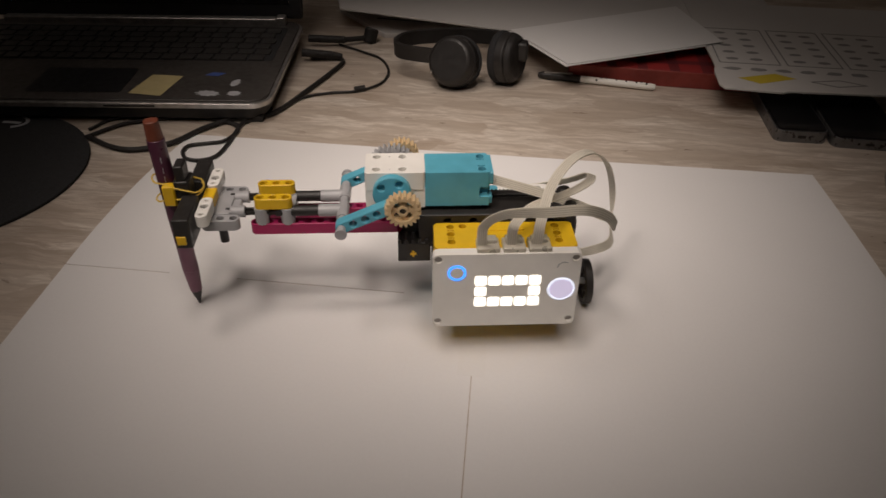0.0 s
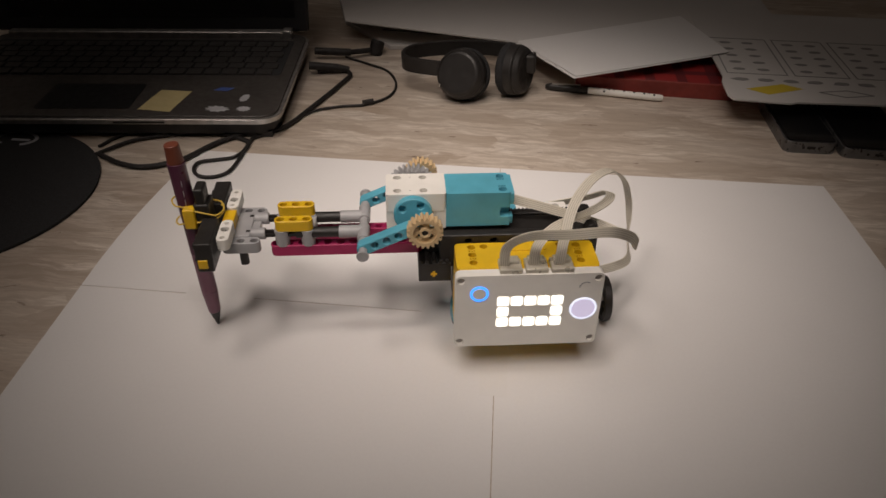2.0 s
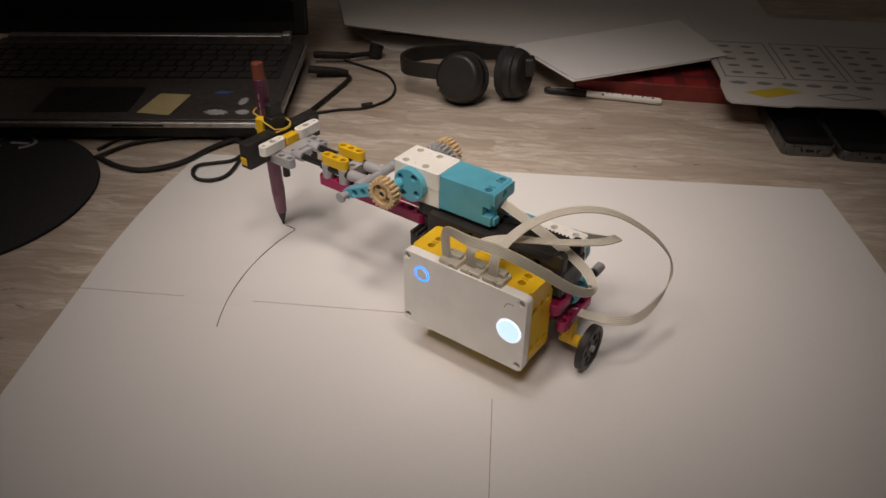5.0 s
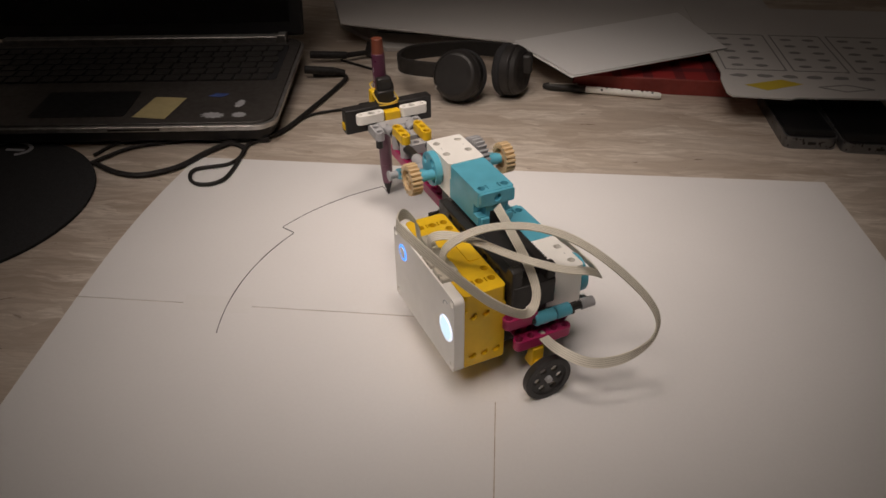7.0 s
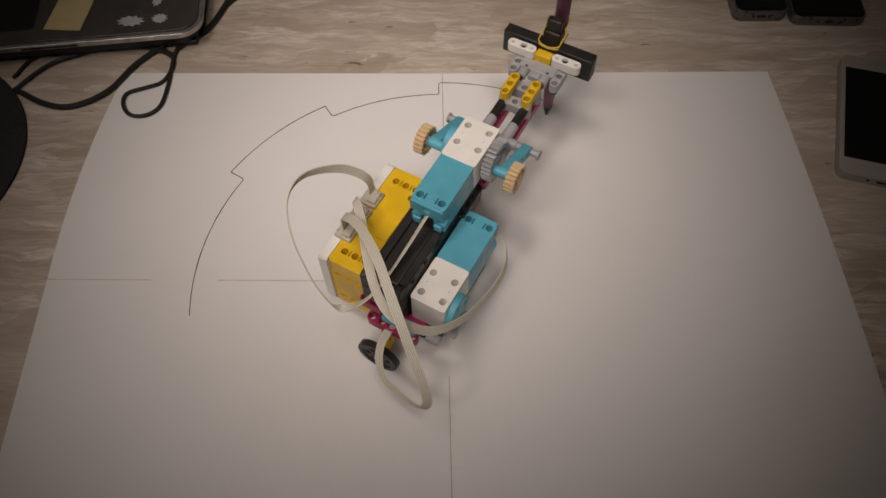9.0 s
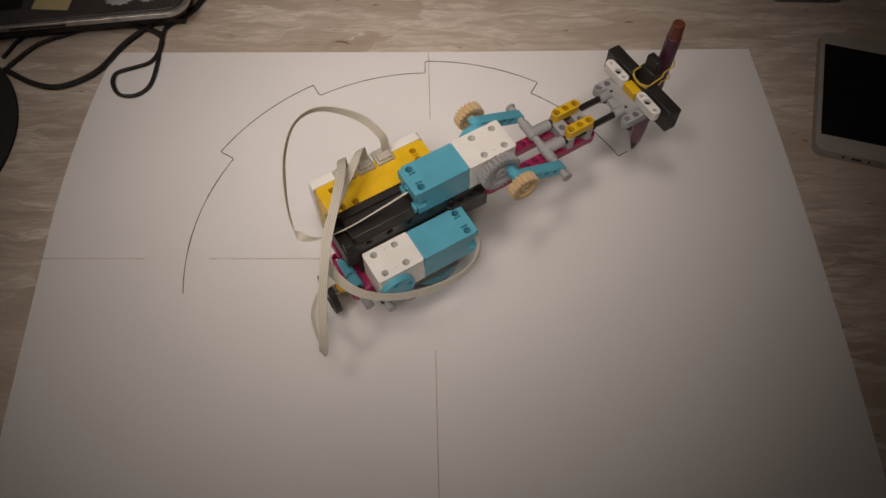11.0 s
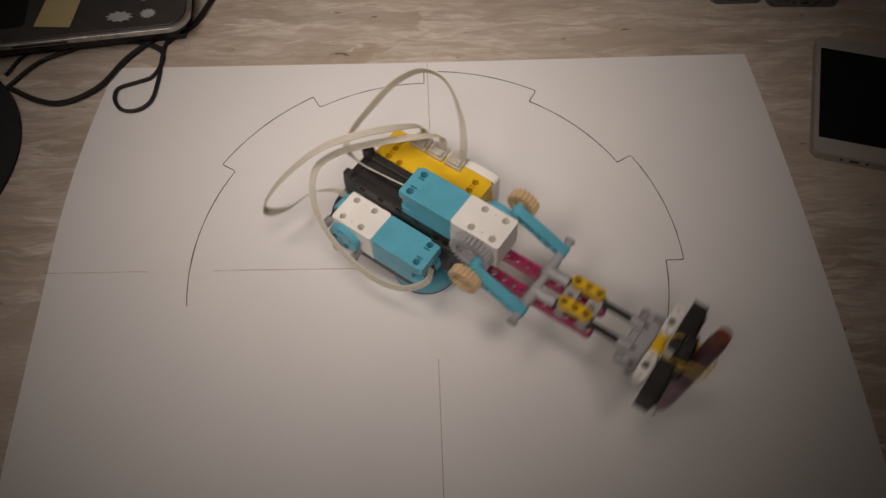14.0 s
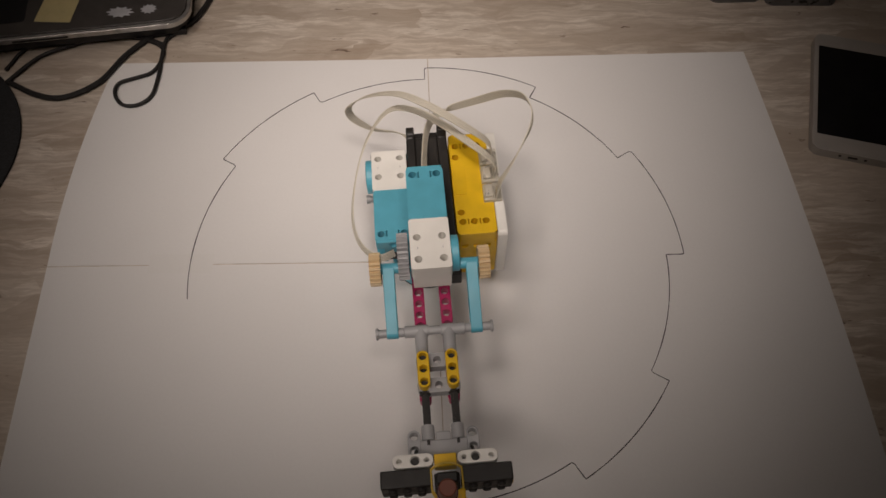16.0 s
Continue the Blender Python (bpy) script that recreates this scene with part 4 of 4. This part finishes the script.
def ear_cup(centre, axis, r, depth):
    c, a = Vector(centre), Vector(axis).normalized()
    cup = part("ear_cup", join(rod(c - a * depth * 0.5, c + a * depth * 0.15, r * 0.96, 40), rod(c + a * depth * 0.15, c + a * depth * 0.5, r * 0.96, 40, r * 0.80)), M_BLACK, phones, "black ear cup", 0.002)
    n = 36
    u = a.orthogonal().normalized()
    v = a.cross(u)
    part("ear_cushion", sweep([c - a * depth * 0.5 + (u * math.cos(2 * math.pi * i / n) + v * math.sin(2 * math.pi * i / n)) * r * 0.80 for i in range(n + 1)], circle_section(r * 0.22, 10), a), M_CLOTH, cup, "soft black ear cushion")
    return cup


cup = ear_cup((-0.0525, 0.3690, 0.0292), (-0.30, -0.88, 0.38), 0.0285, 0.024)
# silver sliver stands in for a highlight on the cup
part("painted_glint", rod((-0.0752, 0.3545, 0.0190), (-0.0742, 0.3535, 0.0230), 0.0010, 8), M_SILVER, cup)
ear_cup((0.0085, 0.3900, 0.0288), (0.92, -0.38, 0.10), 0.0285, 0.021)
part("hinge_block", box((0.0150, 0.386, 0.026), (0.0275, 0.402, 0.047)), M_BLACK, phones, bev=0.003)
part("headband", sweep(smooth_path([(-0.0720, 0.3740, 0.032), (-0.0980, 0.3810, 0.031), (-0.1160, 0.3910, 0.030), (-0.1210, 0.4100, 0.030), (-0.1060, 0.4300, 0.031), (-0.0600, 0.4430, 0.032), (-0.0100, 0.4380, 0.034), (0.0120, 0.4180, 0.036), (0.0180, 0.3960, 0.038)], 8), [(-0.0080, -0.0024), (0.0080, -0.0024), (0.0088, 0.0), (0.0080, 0.0024), (-0.0080, 0.0024), (-0.0088, 0.0)], (0, 0, 1)), M_BLACK, phones, "padded black headband")

# ---- papers, box, folder, marker ----
carton = thing("carton", "flat white cardboard box lying on the desk", "box")
part("carton_side", box((0.060, 0.5540, 0.0050), (0.330, 0.5570, 0.0279)), M_CARD, carton, bev=0.0006)
part("carton_side", box((-0.200, 0.6400, 0.0050), (-0.197, 0.800, 0.0279)), M_CARD, carton, bev=0.0006)
part("carton_side", box((0.327, 0.5570, 0.0050), (0.330, 0.800, 0.0279)), M_CARD, carton, bev=0.0006)
part("carton_lid", plate([(-0.215, 0.523), (0.002, 0.476), (0.335, 0.500), (0.335, 0.805), (-0.300, 0.805)], [], 0.0022, Matrix.Translation((0, 0, 0.0280))), M_CARD, carton, "white box lid", 0.0004)
part("carton_base", plate([(-0.2335, 0.5970), (-0.1555, 0.5095), (0.0012, 0.5370), (0.3350, 0.5370), (0.3350, 0.8050), (-0.3000, 0.8050)], [], 0.0056, Matrix.Translation((0, 0, -0.0006))), M_CARD, carton, "flat white lower part of the box", 0.0006)
# no opening is cut: a dark strip paints the slot's shade
part("slot_shade", plate([(-0.1760, 0.5655), (-0.0330, 0.5555), (-0.0330, 0.5580), (-0.1760, 0.5680)], [], 0.0003, Matrix.Translation((0, 0, 0.0050))), M_DARK, carton, "dark strip painting the shade of a slot in the box")
for k, d, e in ((0, -0.002, -0.003), (1, 0.001, 0.001), (2, 0, 0)):
    tagged(part("loose_paper", plate([(0.005 + d, 0.472 + e), (0.071 + d, 0.373 + e), (0.250 + d, 0.470 + e), (0.212 + d, 0.595 + e)], [], 0.0006, Matrix.Translation((0, 0, 0.0304 + 0.0007 * k))), M_SHEET), "loose white sheet of paper lying on a box", "paper", "sheets on the box")
folder = thing("folder", "red plaid folder lying under white papers", "folder")
turn = Matrix.Translation((0.0750, 0.4110, 0)) @ Matrix.Rotation(radians(-2.0), 4, "Z")
part("cover", box((0, 0.0025, 0.0150), (0.2150, 0.1300, 0.0175), turn), M_PLAID, folder, bev=0.0008)
part("cover", box((0, 0.0025, -0.0006), (0.2150, 0.1300, 0.0020), turn), M_PLAID, folder, bev=0.0008)
part("spine", box((0, 0, -0.0006), (0.2150, 0.0025, 0.0175), turn), M_SPINE, folder, "red-brown folder spine", 0.0008)
part("page_block", box((0.0020, 0.0030, 0.0020), (0.2130, 0.1280, 0.0150), turn), M_SHEET, folder)
marker = thing("marker_pen", "white dotted marker pen with a black cap", "pen")
A, B = Vector((0.0408, 0.4095, 0.0040)), Vector((0.1700, 0.3923, 0.0040))
body = part("barrel", join(rod(A.lerp(B, 0.36), A.lerp(B, 0.97), 0.0038, 20), rod(A.lerp(B, 0.97), B, 0.0038, 20, 0.0030)), M_WHITE, marker, "white pen barrel", 0.0004)
part("cap", join(rod(A.lerp(B, 0.04), A.lerp(B, 0.37), 0.0041, 20), rod(A, A.lerp(B, 0.04), 0.0022, 16, 0.0040)), M_BLACK, marker, "black pen cap", 0.0005)
part("clip", box((0.048, 0.4060, 0.0078), (0.080, 0.4080, 0.0088), Matrix.Translation((0.0, 0.0, 0)) ), M_SILVER, marker)
rng = random.Random(2)
for i in range(13):
    p = A.lerp(B, 0.42 + 0.042 * i)
    a = radians(rng.uniform(50, 130) + (35 if i % 2 else -20))
    n = Vector((0, -math.cos(a), math.sin(a)))
    part("dot", rod(p + n * 0.0035, p + n * 0.0040, 0.0013, 8), M_BLACK, body)

# ---- card, book and phones ----
book = thing("book", "dark book lying under a printed card", "book")
part("cover", box((0.2600, 0.4200, 0.0255), (0.5200, 0.6300, 0.0290)), M_DARK, book, bev=0.001)
part("cover", box((0.2600, 0.4200, -0.0006), (0.5200, 0.6300, 0.0030)), M_DARK, book, bev=0.001)
part("page_block", box((0.2620, 0.4220, 0.0030), (0.5180, 0.6280, 0.0255)), M_SHEET, book)
card = tagged(part("printed_card", plate([(0.2300, 0.4000), (0.2265, 0.3830), (0.2260, 0.3470), (0.2300, 0.3380), (0.2860, 0.3340), (0.2920, 0.3380), (0.4160, 0.3440), (0.5160, 0.3480), (0.5200, 0.6250), (0.2260, 0.6250)], [], 0.0018, Matrix.Translation((0, 0, 0.0292))), M_CARD), "large white printed card with drawings and a yellow diamond", "card")


def printed(pts, mat, label=""):
    part("print", plate(pts, [], 0.0002, Matrix.Translation((0, 0, 0.0311))), mat, card, label)


printed([(0.2480, 0.3660), (0.2680, 0.3530), (0.3080, 0.3720), (0.2890, 0.3830)], M_YELINK, "yellow diamond")
for a, b in (((0.322, 0.366), (0.346, 0.356)), ((0.346, 0.356), (0.376, 0.364)), ((0.376, 0.364), (0.352, 0.374)), ((0.352, 0.374), (0.322, 0.366))):
    d = Vector((b[0] - a[0], b[1] - a[1])).normalized() * 0.0009
    printed([(a[0] - d.y, a[1] + d.x), (a[0] + d.y, a[1] - d.x), (b[0] + d.y, b[1] - d.x), (b[0] - d.y, b[1] + d.x)], M_GREYINK)
rng = random.Random(9)
for i in range(6):
    x = 0.248 + 0.026 * i
    printed([(x + 0.009 * math.cos(k) + 0.002 * rng.uniform(-1, 1), 0.392 + 0.0045 * math.sin(k)) for k in (0, 0.8, 1.6, 2.4, 3.1, 3.9, 4.7, 5.5)], M_GREYINK)
for x0, x1, y0, y1 in ((0.236, 0.300, 0.408, 0.520), (0.308, 0.365, 0.408, 0.520), (0.373, 0.450, 0.408, 0.520)):
    for q in ((x0, x1, y0, y0 + 0.0014), (x0, x1, y1, y1 + 0.0014), (x0, x0 + 0.0014, y0, y1), (x1, x1 + 0.0014, y0, y1)):
        printed([(q[0], q[2]), (q[1], q[2]), (q[1], q[3]), (q[0], q[3])], M_GREYINK)
    for r in range(5):
        for c in range(2):
            x, y = x0 + 0.016 + 0.026 * c, y0 + 0.014 + 0.021 * r
            printed([(x + 0.007 * math.cos(k), y + 0.0035 * math.sin(k)) for k in (0, 0.8, 1.6, 2.4, 3.1, 3.9, 4.7, 5.5)], M_GREYINK)


def phone(name, m, w, h, t, frame_mat, face_mat, bezel, label, category):
    ob = thing(name, label, category)
    ob.matrix_basis = m
    b = part("case", plate(rounded(0, w, 0, h, 0.008, 6), [], t, Matrix.Translation((0, 0, -0.0006))), frame_mat, ob, bev=0.0018, seg=3)
    part("face", plate(rounded(0.0014, w - 0.0014, 0.0014, h - 0.0014, 0.0068, 6), [], 0.0006, Matrix.Translation((0, 0, t - 0.0007))), face_mat, ob, bev=0.0002)
    part("screen", plate(rounded(0.0036, w - 0.0036, bezel, h - bezel, 0.001, 3), [], 0.0003, Matrix.Translation((0, 0, t - 0.0001))), M_GLASS, ob, "switched-off black screen")
    for x in (0.35, 0.5, 0.65):
        part("port", plate(rounded(w * x - (0.004 if x == 0.5 else 0.0012), w * x + (0.004 if x == 0.5 else 0.0012), t * 0.35, t * 0.6, 0.0008, 3), [], 0.0004, Matrix.Translation((0, -0.0003, 0)) @ FACE_XZ), M_DARK, b)
    return ob


phone("white_phone", pose(0.3250, 0.1040, 0, 0, 0, -15), 0.0690, 0.1380, 0.0085, M_PALE, M_PALE, 0.0165, "white smartphone with a dark screen lying on the desk", "phone")
phone("dark_phone", pose(0.2745, 0.2870, 0, 0, 0, 1), 0.0500, 0.1100, 0.0120, M_STEEL, M_GLASS, 0.004, "small dark phone with silver edges under a card", "phone")
phone("dark_phone", pose(0.3275, 0.2825, 0, 0, 0, -1), 0.0680, 0.1350, 0.0100, M_STEEL, M_GLASS, 0.004, "larger dark phone with a silver rim under a card", "phone")


# ---- everything that moves ----
def motions():
    def stand(t):
        return pose(*foot_at(t), 0, 0, 0, arm_angle(t))

    rows = [(0, stand(0))]
    for t0, t1, a0, a1 in SWINGS:
        rows += [(t0, stand(t0)), ((t0 + t1) / 2, stand((t0 + t1) / 2)), (t1, stand(t1))]
    rows.append((16, stand(16)))
    walk(robot, rows)
    out = [(0, pose(0, 0, 0))]
    for i, (t0, t1, a0, a1) in enumerate(SWINGS):
        v0, v1 = (0, STROKE) if i % 2 == 0 else (STROKE, 0)
        ta, tb = t1 + 0.08, min(t1 + 0.28, 15.95)
        out += [(ta, pose(v0, 0, 0)), (tb, pose(v1, 0, 0))]
    out.append((16, out[-1][1]))
    walk(slide, out)
    for ob in rods:
        walk(ob, out)
    for led, c, x, z in led_cells:
        off = 2.035 + 0.03 * c
        walk(led, [(0, pose(x, FRONT, z)), (off, pose(x, FRONT, z)), (off + 0.04, pose(x, FRONT - 0.004, z)), (16, pose(x, FRONT - 0.004, z))])
    walk(lens, [(0, pose(BUTTON_X, FRONT - 0.003, 0.0583)), (2.12, pose(BUTTON_X, FRONT - 0.003, 0.0583)), (2.18, pose(BUTTON_X, FRONT + 0.0003, 0.0583)), (16, pose(BUTTON_X, FRONT + 0.0003, 0.0583))])
    for t, ob in strokes:
        if t < 0.2:
            walk(ob, [(0, pose(0, 0, 0)), (16, pose(0, 0, 0))])
        else:
            walk(ob, [(0, pose(0, 0, -0.006)), (t - 0.034, pose(0, 0, -0.006)), (t, pose(0, 0, 0)), (16, pose(0, 0, 0))])


motions()
